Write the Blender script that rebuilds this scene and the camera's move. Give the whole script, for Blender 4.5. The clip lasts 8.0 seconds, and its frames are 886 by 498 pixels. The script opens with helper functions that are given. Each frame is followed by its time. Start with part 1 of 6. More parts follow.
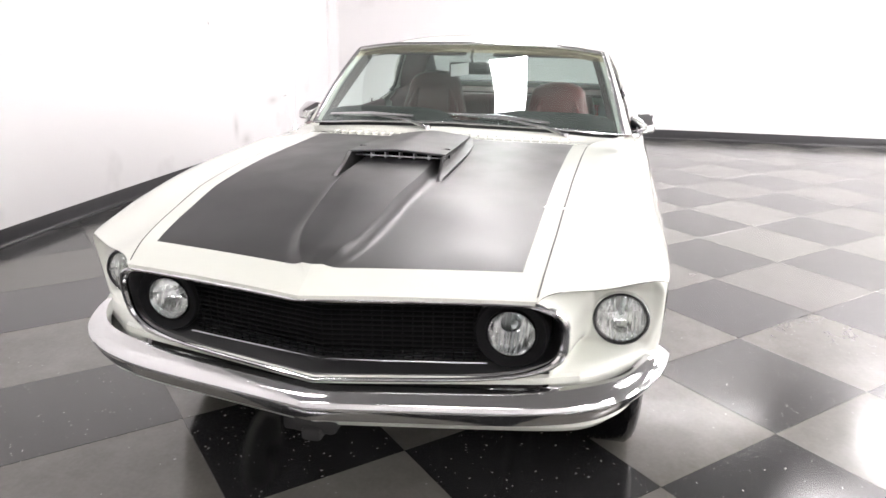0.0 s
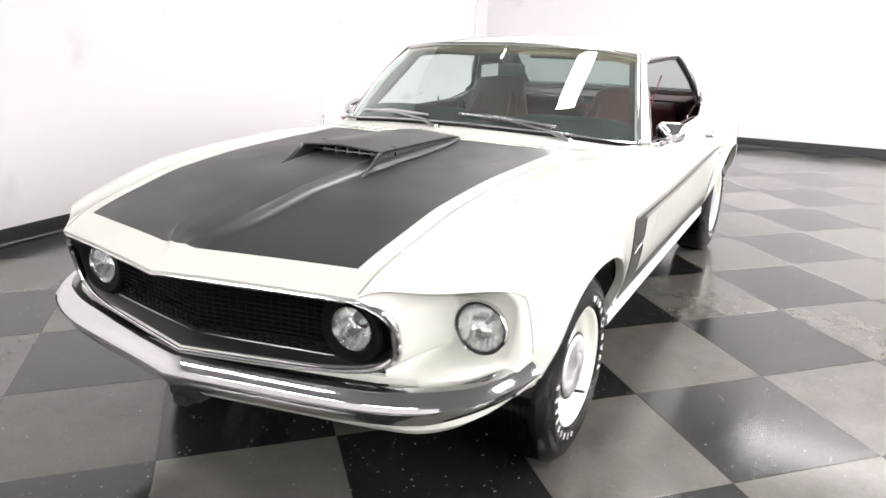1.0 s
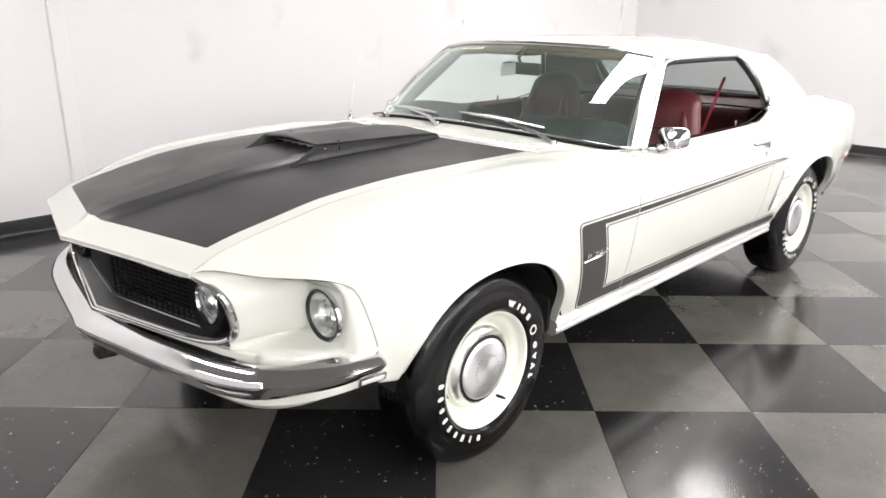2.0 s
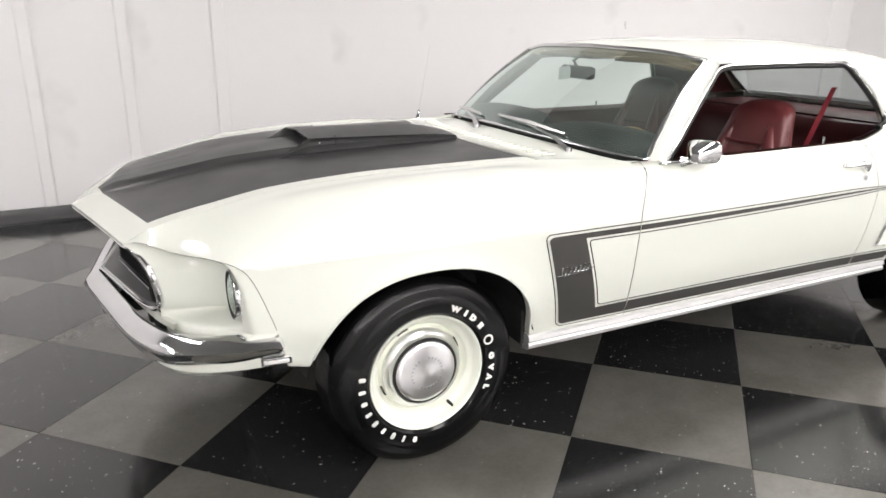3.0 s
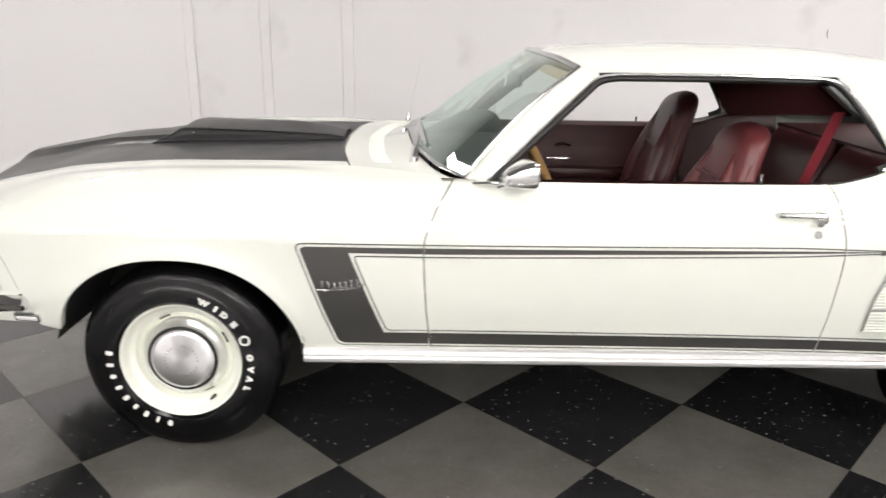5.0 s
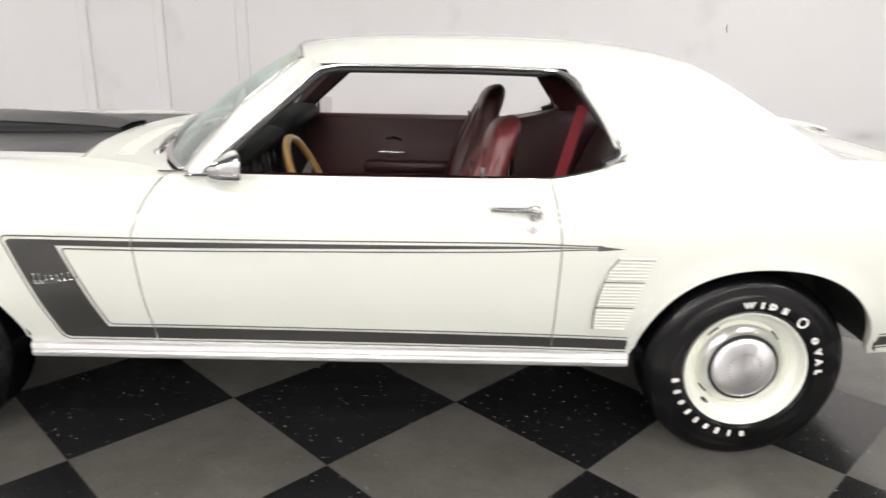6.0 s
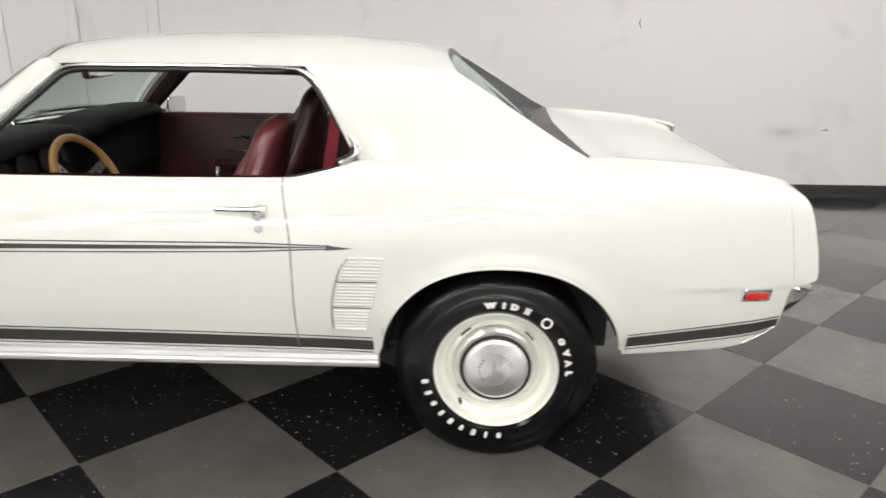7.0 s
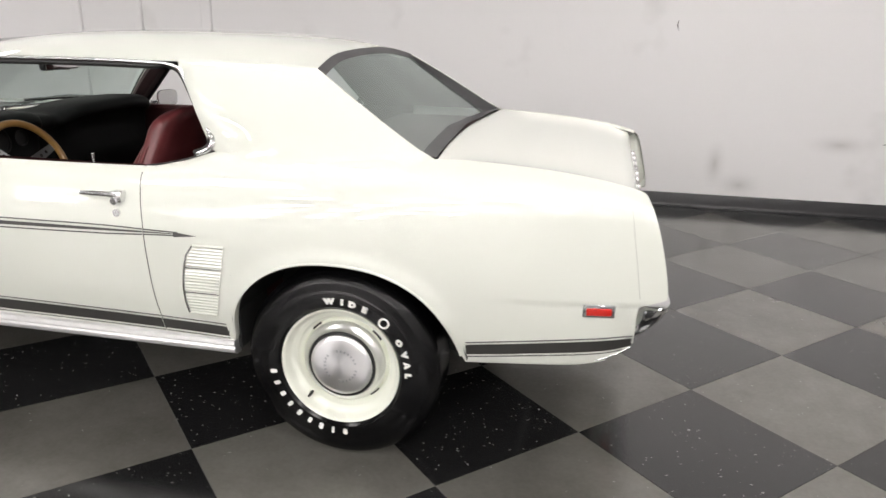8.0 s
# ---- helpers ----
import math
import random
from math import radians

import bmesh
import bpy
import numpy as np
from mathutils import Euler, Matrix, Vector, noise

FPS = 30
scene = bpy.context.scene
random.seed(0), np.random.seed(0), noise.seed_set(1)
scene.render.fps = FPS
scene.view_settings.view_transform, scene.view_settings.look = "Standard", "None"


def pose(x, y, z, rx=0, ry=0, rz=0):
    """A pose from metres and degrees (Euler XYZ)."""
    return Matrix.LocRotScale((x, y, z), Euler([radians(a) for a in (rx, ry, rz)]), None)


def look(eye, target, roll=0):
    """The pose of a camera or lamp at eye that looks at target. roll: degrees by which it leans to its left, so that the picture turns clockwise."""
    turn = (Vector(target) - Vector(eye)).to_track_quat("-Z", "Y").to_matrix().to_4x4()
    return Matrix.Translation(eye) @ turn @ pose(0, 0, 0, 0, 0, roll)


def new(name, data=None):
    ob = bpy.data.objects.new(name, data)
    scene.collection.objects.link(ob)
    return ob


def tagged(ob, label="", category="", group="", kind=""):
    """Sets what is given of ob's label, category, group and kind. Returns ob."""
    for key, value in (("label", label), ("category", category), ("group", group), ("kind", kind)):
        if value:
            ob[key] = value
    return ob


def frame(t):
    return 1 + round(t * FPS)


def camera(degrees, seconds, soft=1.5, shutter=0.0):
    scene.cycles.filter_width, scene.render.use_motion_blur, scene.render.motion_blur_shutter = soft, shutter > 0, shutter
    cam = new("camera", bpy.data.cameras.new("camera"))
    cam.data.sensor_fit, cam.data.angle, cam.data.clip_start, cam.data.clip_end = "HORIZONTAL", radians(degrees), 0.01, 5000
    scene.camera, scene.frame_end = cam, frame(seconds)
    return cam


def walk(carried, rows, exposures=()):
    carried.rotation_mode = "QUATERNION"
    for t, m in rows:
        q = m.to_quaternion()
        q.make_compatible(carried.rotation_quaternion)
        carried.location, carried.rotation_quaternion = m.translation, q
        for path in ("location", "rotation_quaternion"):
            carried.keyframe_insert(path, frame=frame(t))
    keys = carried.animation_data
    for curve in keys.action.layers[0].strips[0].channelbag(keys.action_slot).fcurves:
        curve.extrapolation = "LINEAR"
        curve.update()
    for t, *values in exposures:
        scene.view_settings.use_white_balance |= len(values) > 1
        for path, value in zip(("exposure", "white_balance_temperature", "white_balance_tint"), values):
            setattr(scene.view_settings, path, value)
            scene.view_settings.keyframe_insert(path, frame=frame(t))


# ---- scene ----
import functools

cam = camera(63.5, 8.0, shutter=0.35)
PATH = [
    (0, (-2.421, -0.673, 1.426), (-0.561, -0.253, 0.822), 0.7),
    (0.5, (-2.286, -1.076, 1.428), (-0.51, -0.386, 0.82), 0.8),
    (1, (-2.131, -1.48, 1.434), (-0.459, -0.568, 0.825), 1.0),
    (1.5, (-1.915, -1.873, 1.436), (-0.371, -0.756, 0.827), 0.9),
    (2.8, (-1.052, -2.673, 1.441), (-0.096, -1.027, 0.828), 0.3),
    (3, (-0.903, -2.751, 1.434), (-0.05, -1.048, 0.825), 0.4),
    (3.5, (-0.508, -2.903, 1.43), (0.064, -1.087, 0.818), 0.2),
    (4, (-0.082, -2.986, 1.424), (0.249, -1.11, 0.815), 0.3),
    (4.2, (0.096, -3.007, 1.424), (0.346, -1.118, 0.817), 0.4),
    (5.5, (1.314, -3.017, 1.408), (1.288, -1.107, 0.815), 1.1),
    (6, (1.763, -2.982, 1.408), (1.764, -1.076, 0.804), 1.1),
    (6.5, (2.215, -2.984, 1.423), (2.199, -1.08, 0.809), 0.4),
    (7, (2.66, -2.943, 1.418), (2.601, -1.039, 0.807), 0.5),
    (7.5, (3.1, -2.89, 1.416), (2.912, -0.995, 0.803), 0.8),
    (8, (3.553, -2.831, 1.417), (3.139, -0.972, 0.807), 0.8),
]
walk(cam, [(t, look(eye, target, roll)) for t, eye, target, roll in PATH],
     exposures=[(0.0, 0.62, 6570, 13), (1.5, 0.50, 6570, 12), (3.0, 0.12, 6640, 10), (4.0, 0.02, 6680, 10), (5.4, 0.07, 6710, 10), (6.3, -0.06, 6680, 10), (7.2, -0.22, 6660, 10), (8.0, -0.23, 6700, 10)])

# ---- exposure, world ----
def world_light():
    w = bpy.data.worlds.new("world")
    scene.world = w
    w.use_nodes = True
    bg = w.node_tree.nodes["Background"]
    bg.inputs["Color"].default_value = (1, 1, 1, 1)
    bg.inputs["Strength"].default_value = 0.0


world_light()


# ---- materials ----
def mat(name, color, rough=0.5, metal=0.0, coat=0.0, coat_rough=0.03, spec=0.5, grain=0.0, grain_scale=40.0,
        mottle=0.0, mottle_scale=2.0, bump=0.0, bump_scale=200.0, rough_var=0.0, dark=None, per_object=0.0):
    """A principled material whose colour varies at two scales."""
    m = bpy.data.materials.new(name)
    m.use_nodes = True
    nt = m.node_tree
    p = nt.nodes["Principled BSDF"]
    p.inputs["Base Color"].default_value = (*color, 1)
    p.inputs["Roughness"].default_value = rough
    p.inputs["Metallic"].default_value = metal
    p.inputs["Coat Weight"].default_value = coat
    p.inputs["Coat Roughness"].default_value = coat_rough
    p.inputs["Specular IOR Level"].default_value = spec
    tc = nt.nodes.new("ShaderNodeTexCoord")
    link = nt.links.new
    if grain or mottle:
        low = dark or tuple(c * 0.6 for c in color)
        n1 = nt.nodes.new("ShaderNodeTexNoise")
        n1.inputs["Scale"].default_value = mottle_scale
        n1.inputs["Detail"].default_value = 6
        n2 = nt.nodes.new("ShaderNodeTexNoise")
        n2.inputs["Scale"].default_value = grain_scale
        n2.inputs["Detail"].default_value = 3
        for n in (n1, n2):
            link(tc.outputs["Object"], n.inputs["Vector"])
        a = nt.nodes.new("ShaderNodeMath")
        a.operation = "MULTIPLY_ADD"
        link(n1.outputs["Fac"], a.inputs[0])
        a.inputs[1].default_value = 2 * mottle
        a.inputs[2].default_value = -mottle
        b = nt.nodes.new("ShaderNodeMath")
        b.operation = "MULTIPLY_ADD"
        link(n2.outputs["Fac"], b.inputs[0])
        b.inputs[1].default_value = 2 * grain
        link(a.outputs[0], b.inputs[2])
        c = nt.nodes.new("ShaderNodeMath")
        c.operation = "ADD"
        c.use_clamp = True
        link(b.outputs[0], c.inputs[0])
        c.inputs[1].default_value = 0.5 - grain
        mix = nt.nodes.new("ShaderNodeMix")
        mix.data_type = "RGBA"
        link(c.outputs[0], mix.inputs["Factor"])
        mix.inputs["A"].default_value = (*low, 1)
        mix.inputs["B"].default_value = (*[min(1, 2 * x - y) for x, y in zip(color, low)], 1)
        link(mix.outputs["Result"], p.inputs["Base Color"])
        if rough_var:
            r = nt.nodes.new("ShaderNodeMath")
            r.operation = "MULTIPLY_ADD"
            link(n1.outputs["Fac"], r.inputs[0])
            r.inputs[1].default_value = 2 * rough_var
            r.inputs[2].default_value = rough - rough_var
            link(r.outputs[0], p.inputs["Roughness"])
    if bump:
        n3 = nt.nodes.new("ShaderNodeTexNoise")
        n3.inputs["Scale"].default_value = bump_scale
        n3.inputs["Detail"].default_value = 4
        link(tc.outputs["Object"], n3.inputs["Vector"])
        bp = nt.nodes.new("ShaderNodeBump")
        bp.inputs["Strength"].default_value = bump
        bp.inputs["Distance"].default_value = 0.002
        link(n3.outputs["Fac"], bp.inputs["Height"])
        link(bp.outputs["Normal"], p.inputs["Normal"])
    return m


def tile_mat(name, low, high, fleck, fleck_amount, rough, rough_var=0.05):
    """Waxed vinyl composition tile: streaky ground, pale chips, scuffed gloss."""
    m = bpy.data.materials.new(name)
    m.use_nodes = True
    nt = m.node_tree
    link = nt.links.new
    p = nt.nodes["Principled BSDF"]
    tc = nt.nodes.new("ShaderNodeTexCoord")
    info = nt.nodes.new("ShaderNodeObjectInfo")
    geo = nt.nodes.new("ShaderNodeNewGeometry")
    big = nt.nodes.new("ShaderNodeTexNoise")
    big.inputs["Scale"].default_value = 3.0
    big.inputs["Detail"].default_value = 8
    big.inputs["Roughness"].default_value = 0.7
    link(geo.outputs["Position"], big.inputs["Vector"])
    fine = nt.nodes.new("ShaderNodeTexNoise")
    fine.inputs["Scale"].default_value = 60
    fine.inputs["Detail"].default_value = 4
    link(geo.outputs["Position"], fine.inputs["Vector"])
    s = nt.nodes.new("ShaderNodeMath")
    s.operation = "MULTIPLY_ADD"
    link(fine.outputs["Fac"], s.inputs[0])
    s.inputs[1].default_value = 0.28
    link(big.outputs["Fac"], s.inputs[2])
    t = nt.nodes.new("ShaderNodeMath")
    t.operation = "MULTIPLY_ADD"
    link(info.outputs["Random"], t.inputs[0])
    t.inputs[1].default_value = 0.35
    link(s.outputs[0], t.inputs[2])
    ramp = nt.nodes.new("ShaderNodeMapRange")
    ramp.inputs["From Min"].default_value = 0.42
    ramp.inputs["From Max"].default_value = 1.22
    link(t.outputs[0], ramp.inputs["Value"])
    mix = nt.nodes.new("ShaderNodeMix")
    mix.data_type = "RGBA"
    link(ramp.outputs["Result"], mix.inputs["Factor"])
    mix.inputs["A"].default_value = (*low, 1)
    mix.inputs["B"].default_value = (*high, 1)
    # chips
    stretch = nt.nodes.new("ShaderNodeMapping")
    stretch.inputs["Scale"].default_value = (78, 108, 78)
    stretch.inputs["Rotation"].default_value = (0, 0, 0.6)
    wob = nt.nodes.new("ShaderNodeMix")
    wob.data_type = "RGBA"
    wob.inputs["Factor"].default_value = 0.02
    link(geo.outputs["Position"], wob.inputs["A"])
    link(fine.outputs["Color"], wob.inputs["B"])
    link(wob.outputs["Result"], stretch.inputs["Vector"])
    vor = nt.nodes.new("ShaderNodeTexVoronoi")
    vor.inputs["Scale"].default_value = 1.0
    link(stretch.outputs["Vector"], vor.inputs["Vector"])
    size = nt.nodes.new("ShaderNodeSeparateColor")
    link(vor.outputs["Color"], size.inputs["Color"])
    pick = nt.nodes.new("ShaderNodeMapRange")
    pick.inputs["From Min"].default_value = 1 - fleck_amount
    pick.inputs["From Max"].default_value = 1.0
    pick.inputs["To Max"].default_value = 0.34
    link(size.outputs["Red"], pick.inputs["Value"])
    less = nt.nodes.new("ShaderNodeMath")
    less.operation = "LESS_THAN"
    link(vor.outputs["Distance"], less.inputs[0])
    link(pick.outputs["Result"], less.inputs[1])
    chips = nt.nodes.new("ShaderNodeMix")
    chips.data_type = "RGBA"
    link(less.outputs[0], chips.inputs["Factor"])
    link(mix.outputs["Result"], chips.inputs["A"])
    chips.inputs["B"].default_value = (*fleck, 1)
    link(chips.outputs["Result"], p.inputs["Base Color"])
    r = nt.nodes.new("ShaderNodeMapRange")
    link(big.outputs["Fac"], r.inputs["Value"])
    r.inputs["From Min"].default_value = 0.3
    r.inputs["From Max"].default_value = 0.7
    r.inputs["To Min"].default_value = rough - rough_var
    r.inputs["To Max"].default_value = rough + rough_var
    link(r.outputs["Result"], p.inputs["Roughness"])
    p.inputs["Specular IOR Level"].default_value = 0.3
    p.inputs["Coat Weight"].default_value = 0.65
    p.inputs["Coat IOR"].default_value = 1.5
    p.inputs["Coat Roughness"].default_value = 0.14
    bp = nt.nodes.new("ShaderNodeBump")
    bp.inputs["Strength"].default_value = 0.025
    bp.inputs["Distance"].default_value = 0.002
    link(fine.outputs["Fac"], bp.inputs["Height"])
    link(bp.outputs["Normal"], p.inputs["Normal"])
    return m


def glass_mat(name, tint, rough=0.0, gloss=0.11, haze=0.0, film_color=(0.70, 0.76, 0.72), fall=2.6):
    """A thin pane: mirror-like at grazing angles, see-through otherwise, with a pale film painted in for reflected
    haze.
    """
    m = bpy.data.materials.new(name)
    m.use_nodes = True
    nt = m.node_tree
    nt.nodes.remove(nt.nodes["Principled BSDF"])
    out = nt.nodes["Material Output"]
    tr = nt.nodes.new("ShaderNodeBsdfTransparent")
    tr.inputs["Color"].default_value = (*tint, 1)
    gl = nt.nodes.new("ShaderNodeBsdfGlossy")
    gl.inputs["Roughness"].default_value = rough
    gl.inputs["Color"].default_value = (0.88, 0.98, 0.95, 1)
    lw = nt.nodes.new("ShaderNodeLayerWeight")
    lw.inputs["Blend"].default_value = 0.5
    pw = nt.nodes.new("ShaderNodeMath")
    pw.operation = "POWER"
    nt.links.new(lw.outputs["Facing"], pw.inputs[0])
    pw.inputs[1].default_value = fall
    fr = nt.nodes.new("ShaderNodeMath")
    fr.operation = "MULTIPLY_ADD"
    nt.links.new(pw.outputs[0], fr.inputs[0])
    fr.inputs[1].default_value = 0.9
    fr.inputs[2].default_value = gloss
    mx = nt.nodes.new("ShaderNodeMixShader")
    nt.links.new(fr.outputs[0], mx.inputs["Fac"])
    # Pale diffuse film lightens the pane in place of the room's reflection.
    film = nt.nodes.new("ShaderNodeBsdfDiffuse")
    film.inputs["Color"].default_value = (*film_color, 1)
    film_noise = nt.nodes.new("ShaderNodeTexNoise")
    film_noise.inputs["Scale"].default_value = 5.0
    film_noise.inputs["Detail"].default_value = 4
    amount = nt.nodes.new("ShaderNodeMath")
    amount.operation = "MULTIPLY"
    nt.links.new(film_noise.outputs["Fac"], amount.inputs[0])
    amount.inputs[1].default_value = haze * 2
    pane = nt.nodes.new("ShaderNodeMixShader")
    nt.links.new(amount.outputs[0], pane.inputs["Fac"])
    nt.links.new(tr.outputs[0], pane.inputs[1])
    nt.links.new(film.outputs[0], pane.inputs[2])
    nt.links.new(pane.outputs[0], mx.inputs[1])
    nt.links.new(gl.outputs[0], mx.inputs[2])
    nt.links.new(mx.outputs[0], out.inputs["Surface"])
    return m


def lamp_mat(name, color, strength):
    m = bpy.data.materials.new(name)
    m.use_nodes = True
    p = m.node_tree.nodes["Principled BSDF"]
    p.inputs["Base Color"].default_value = (0.8, 0.8, 0.8, 1)
    p.inputs["Emission Color"].default_value = (*color, 1)
    p.inputs["Emission Strength"].default_value = strength
    return m


WALL = mat("wall_paint", (0.74, 0.73, 0.735), 0.6, grain=0.02, mottle=0.05, mottle_scale=0.9, dark=(0.60, 0.59, 0.59),
           bump=0.15, bump_scale=120)


def add_smudges(m):
    """Soft grey rub marks, few and uneven, over a wall paint."""
    nt = m.node_tree
    p = nt.nodes["Principled BSDF"]
    old = p.inputs["Base Color"].links[0].from_socket
    tc = nt.nodes.new("ShaderNodeTexCoord")
    n = nt.nodes.new("ShaderNodeTexNoise")
    n.inputs["Scale"].default_value = 1.7
    n.inputs["Detail"].default_value = 3
    nt.links.new(tc.outputs["Object"], n.inputs["Vector"])
    r = nt.nodes.new("ShaderNodeMapRange")
    r.inputs["From Min"].default_value = 0.62
    r.inputs["From Max"].default_value = 0.78
    r.inputs["To Max"].default_value = 0.4
    nt.links.new(n.outputs["Fac"], r.inputs["Value"])
    mix = nt.nodes.new("ShaderNodeMix")
    mix.data_type = "RGBA"
    nt.links.new(r.outputs["Result"], mix.inputs["Factor"])
    nt.links.new(old, mix.inputs["A"])
    mix.inputs["B"].default_value = (0.42, 0.41, 0.40, 1)
    nt.links.new(mix.outputs["Result"], p.inputs["Base Color"])


def add_rubs(m, spots):
    """Single soft dark rubs: place, half width along the wall, half height."""
    nt = m.node_tree
    p = nt.nodes["Principled BSDF"]
    geo = nt.nodes.new("ShaderNodeNewGeometry")
    for place, size in spots:
        old = p.inputs["Base Color"].links[0].from_socket
        mp = nt.nodes.new("ShaderNodeMapping")
        mp.vector_type = "TEXTURE"
        mp.inputs["Location"].default_value = place
        mp.inputs["Scale"].default_value = size
        nt.links.new(geo.outputs["Position"], mp.inputs["Vector"])
        ball = nt.nodes.new("ShaderNodeTexGradient")
        ball.gradient_type = "QUADRATIC_SPHERE"
        nt.links.new(mp.outputs["Vector"], ball.inputs["Vector"])
        amount = nt.nodes.new("ShaderNodeMath")
        amount.operation = "MULTIPLY"
        nt.links.new(ball.outputs["Fac"], amount.inputs[0])
        amount.inputs[1].default_value = 0.55
        mix = nt.nodes.new("ShaderNodeMix")
        mix.data_type = "RGBA"
        nt.links.new(amount.outputs[0], mix.inputs["Factor"])
        nt.links.new(old, mix.inputs["A"])
        mix.inputs["B"].default_value = (0.33, 0.32, 0.31, 1)
        nt.links.new(mix.outputs["Result"], p.inputs["Base Color"])


add_smudges(WALL)
add_rubs(WALL, (((4.42, 3.10, 0.36), (0.10, 0.3, 0.24)), ((4.62, 3.10, 0.20), (0.22, 0.3, 0.13)), ((5.3, 3.10, 0.55), (0.30, 0.3, 0.10))))
CEIL = mat("ceiling_paint", (0.28, 0.28, 0.285), 0.8, grain=0.03, mottle=0.05)
VINYL = mat("black_vinyl", (0.014, 0.014, 0.016), 0.32, grain=0.2, mottle=0.2, mottle_scale=3)
DARK_TILE = tile_mat("dark_tile", (0.008, 0.008, 0.0085), (0.022, 0.022, 0.0225), (0.26, 0.26, 0.25), 0.13, 0.17)
LIGHT_TILE = tile_mat("light_tile", (0.072, 0.069, 0.060), (0.155, 0.150, 0.137), (0.24, 0.24, 0.225), 0.02, 0.22)
SUB = mat("subfloor", (0.03, 0.03, 0.03), 0.8, grain=0.2)
PAINT = mat("white_car_paint", (0.70, 0.72, 0.66), 0.5, spec=0.3, coat=1.0, coat_rough=0.02, grain=0.01, mottle=0.02, dark=(0.655, 0.66, 0.59))
BLACKOUT = mat("satin_black_paint", (0.020, 0.020, 0.021), 0.42, spec=1.0, grain=0.15, mottle=0.3, mottle_scale=5.0, rough_var=0.16,
               bump=0.05, bump_scale=500)
STRIPE = mat("stripe_vinyl", (0.032, 0.031, 0.029), 0.42, spec=0.95, grain=0.1, mottle=0.2)
CHROME = mat("chrome", (0.80, 0.81, 0.83), 0.10, metal=1.0, grain=0.04, mottle=0.08, rough_var=0.03)
RINGC = mat("satin_chrome", (0.78, 0.79, 0.76), 0.28, metal=1.0, grain=0.04, mottle=0.08)
BRUSHED = mat("brushed_metal", (0.55, 0.56, 0.58), 0.32, metal=1.0, grain=0.1, mottle=0.1)
ALU = mat("bright_aluminium", (0.72, 0.73, 0.74), 0.22, metal=1.0, grain=0.05, mottle=0.1)
SILL = mat("satin_aluminium", (0.74, 0.745, 0.74), 0.40, metal=0.7, grain=0.05, mottle=0.12)
RUBBER = mat("tyre_rubber", (0.003, 0.003, 0.0034), 0.18, spec=0.22, grain=0.05, mottle=0.1, mottle_scale=9, rough_var=0.02)
LETTER = mat("tyre_lettering", (0.78, 0.77, 0.70), 0.6, grain=0.1, mottle=0.1, mottle_scale=20)
WHEELP = mat("cream_wheel_paint", (0.79, 0.81, 0.72), 0.3, coat=0.5, grain=0.02, mottle=0.04, mottle_scale=8, dark=(0.66, 0.64, 0.54))
UNDER = mat("undercoat_black", (0.012, 0.012, 0.012), 0.7, grain=0.3, mottle=0.3, bump=0.3, bump_scale=90)
GRILLE = mat("grille_black", (0.005, 0.005, 0.0055), 0.65, spec=0.14, grain=0.2)
DASH = mat("black_dash_pad", (0.009, 0.010, 0.010), 0.6, spec=0.15, grain=0.2, mottle=0.2, bump=0.2, bump_scale=250)
RED = mat("maroon_vinyl", (0.135, 0.030, 0.032), 0.34, grain=0.08, mottle=0.2, mottle_scale=5, bump=0.25, bump_scale=180, dark=(0.08, 0.015, 0.017))
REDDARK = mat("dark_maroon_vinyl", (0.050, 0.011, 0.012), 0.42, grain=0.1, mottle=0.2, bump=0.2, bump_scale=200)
# The seat vinyl again, with the far side's cabin shade put into its colour.
RED_SHADED = mat("darkened_maroon_vinyl", (0.070, 0.017, 0.018), 0.36, grain=0.08, mottle=0.2, mottle_scale=5, bump=0.25, bump_scale=180)
HEADLINER = mat("headliner", (0.03, 0.012, 0.013), 0.75, grain=0.2, mottle=0.1)
BELT = mat("red_webbing", (0.22, 0.02, 0.03), 0.6, grain=0.2, grain_scale=200)
WOODR = mat("wood_rim", (0.34, 0.19, 0.06), 0.3, coat=0.6, grain=0.2, grain_scale=60, mottle=0.3, mottle_scale=12)
GASKET = mat("rubber_gasket", (0.012, 0.012, 0.012), 0.5, grain=0.2)
REVEAL = mat("window_reveal", (0.035, 0.035, 0.037), 0.35, grain=0.1, mottle=0.1)
LENS_RED = mat("red_lens", (0.62, 0.02, 0.014), 0.15, coat=1.0, grain=0.1, grain_scale=90)
AMBER = mat("clear_lens", (0.75, 0.74, 0.72), 0.12, coat=1.0, grain=0.1, grain_scale=90)
REFLECTOR = mat("lamp_reflector", (0.86, 0.86, 0.85), 0.12, metal=1.0, grain=0.1, grain_scale=30, mottle=0.1)
LAMPREFL = mat("lamp_bowl", (0.82, 0.82, 0.80), 0.16, metal=1.0, grain=0.3, grain_scale=45, mottle=0.2, mottle_scale=25, dark=(0.58, 0.58, 0.56))


def add_flutes(m, spacing):
    """Upright flutes, as in a pressed lamp glass."""
    nt = m.node_tree
    tc = nt.nodes.new("ShaderNodeTexCoord")
    wave = nt.nodes.new("ShaderNodeTexWave")
    wave.bands_direction = "Y"
    wave.inputs["Scale"].default_value = 0.314 / spacing
    wave.inputs["Distortion"].default_value = 1.5
    nt.links.new(tc.outputs["Object"], wave.inputs["Vector"])
    bp = nt.nodes.new("ShaderNodeBump")
    bp.inputs["Strength"].default_value = 0.16
    bp.inputs["Distance"].default_value = 0.004
    nt.links.new(wave.outputs["Fac"], bp.inputs["Height"])
    nt.links.new(bp.outputs["Normal"], nt.nodes["Principled BSDF"].inputs["Normal"])


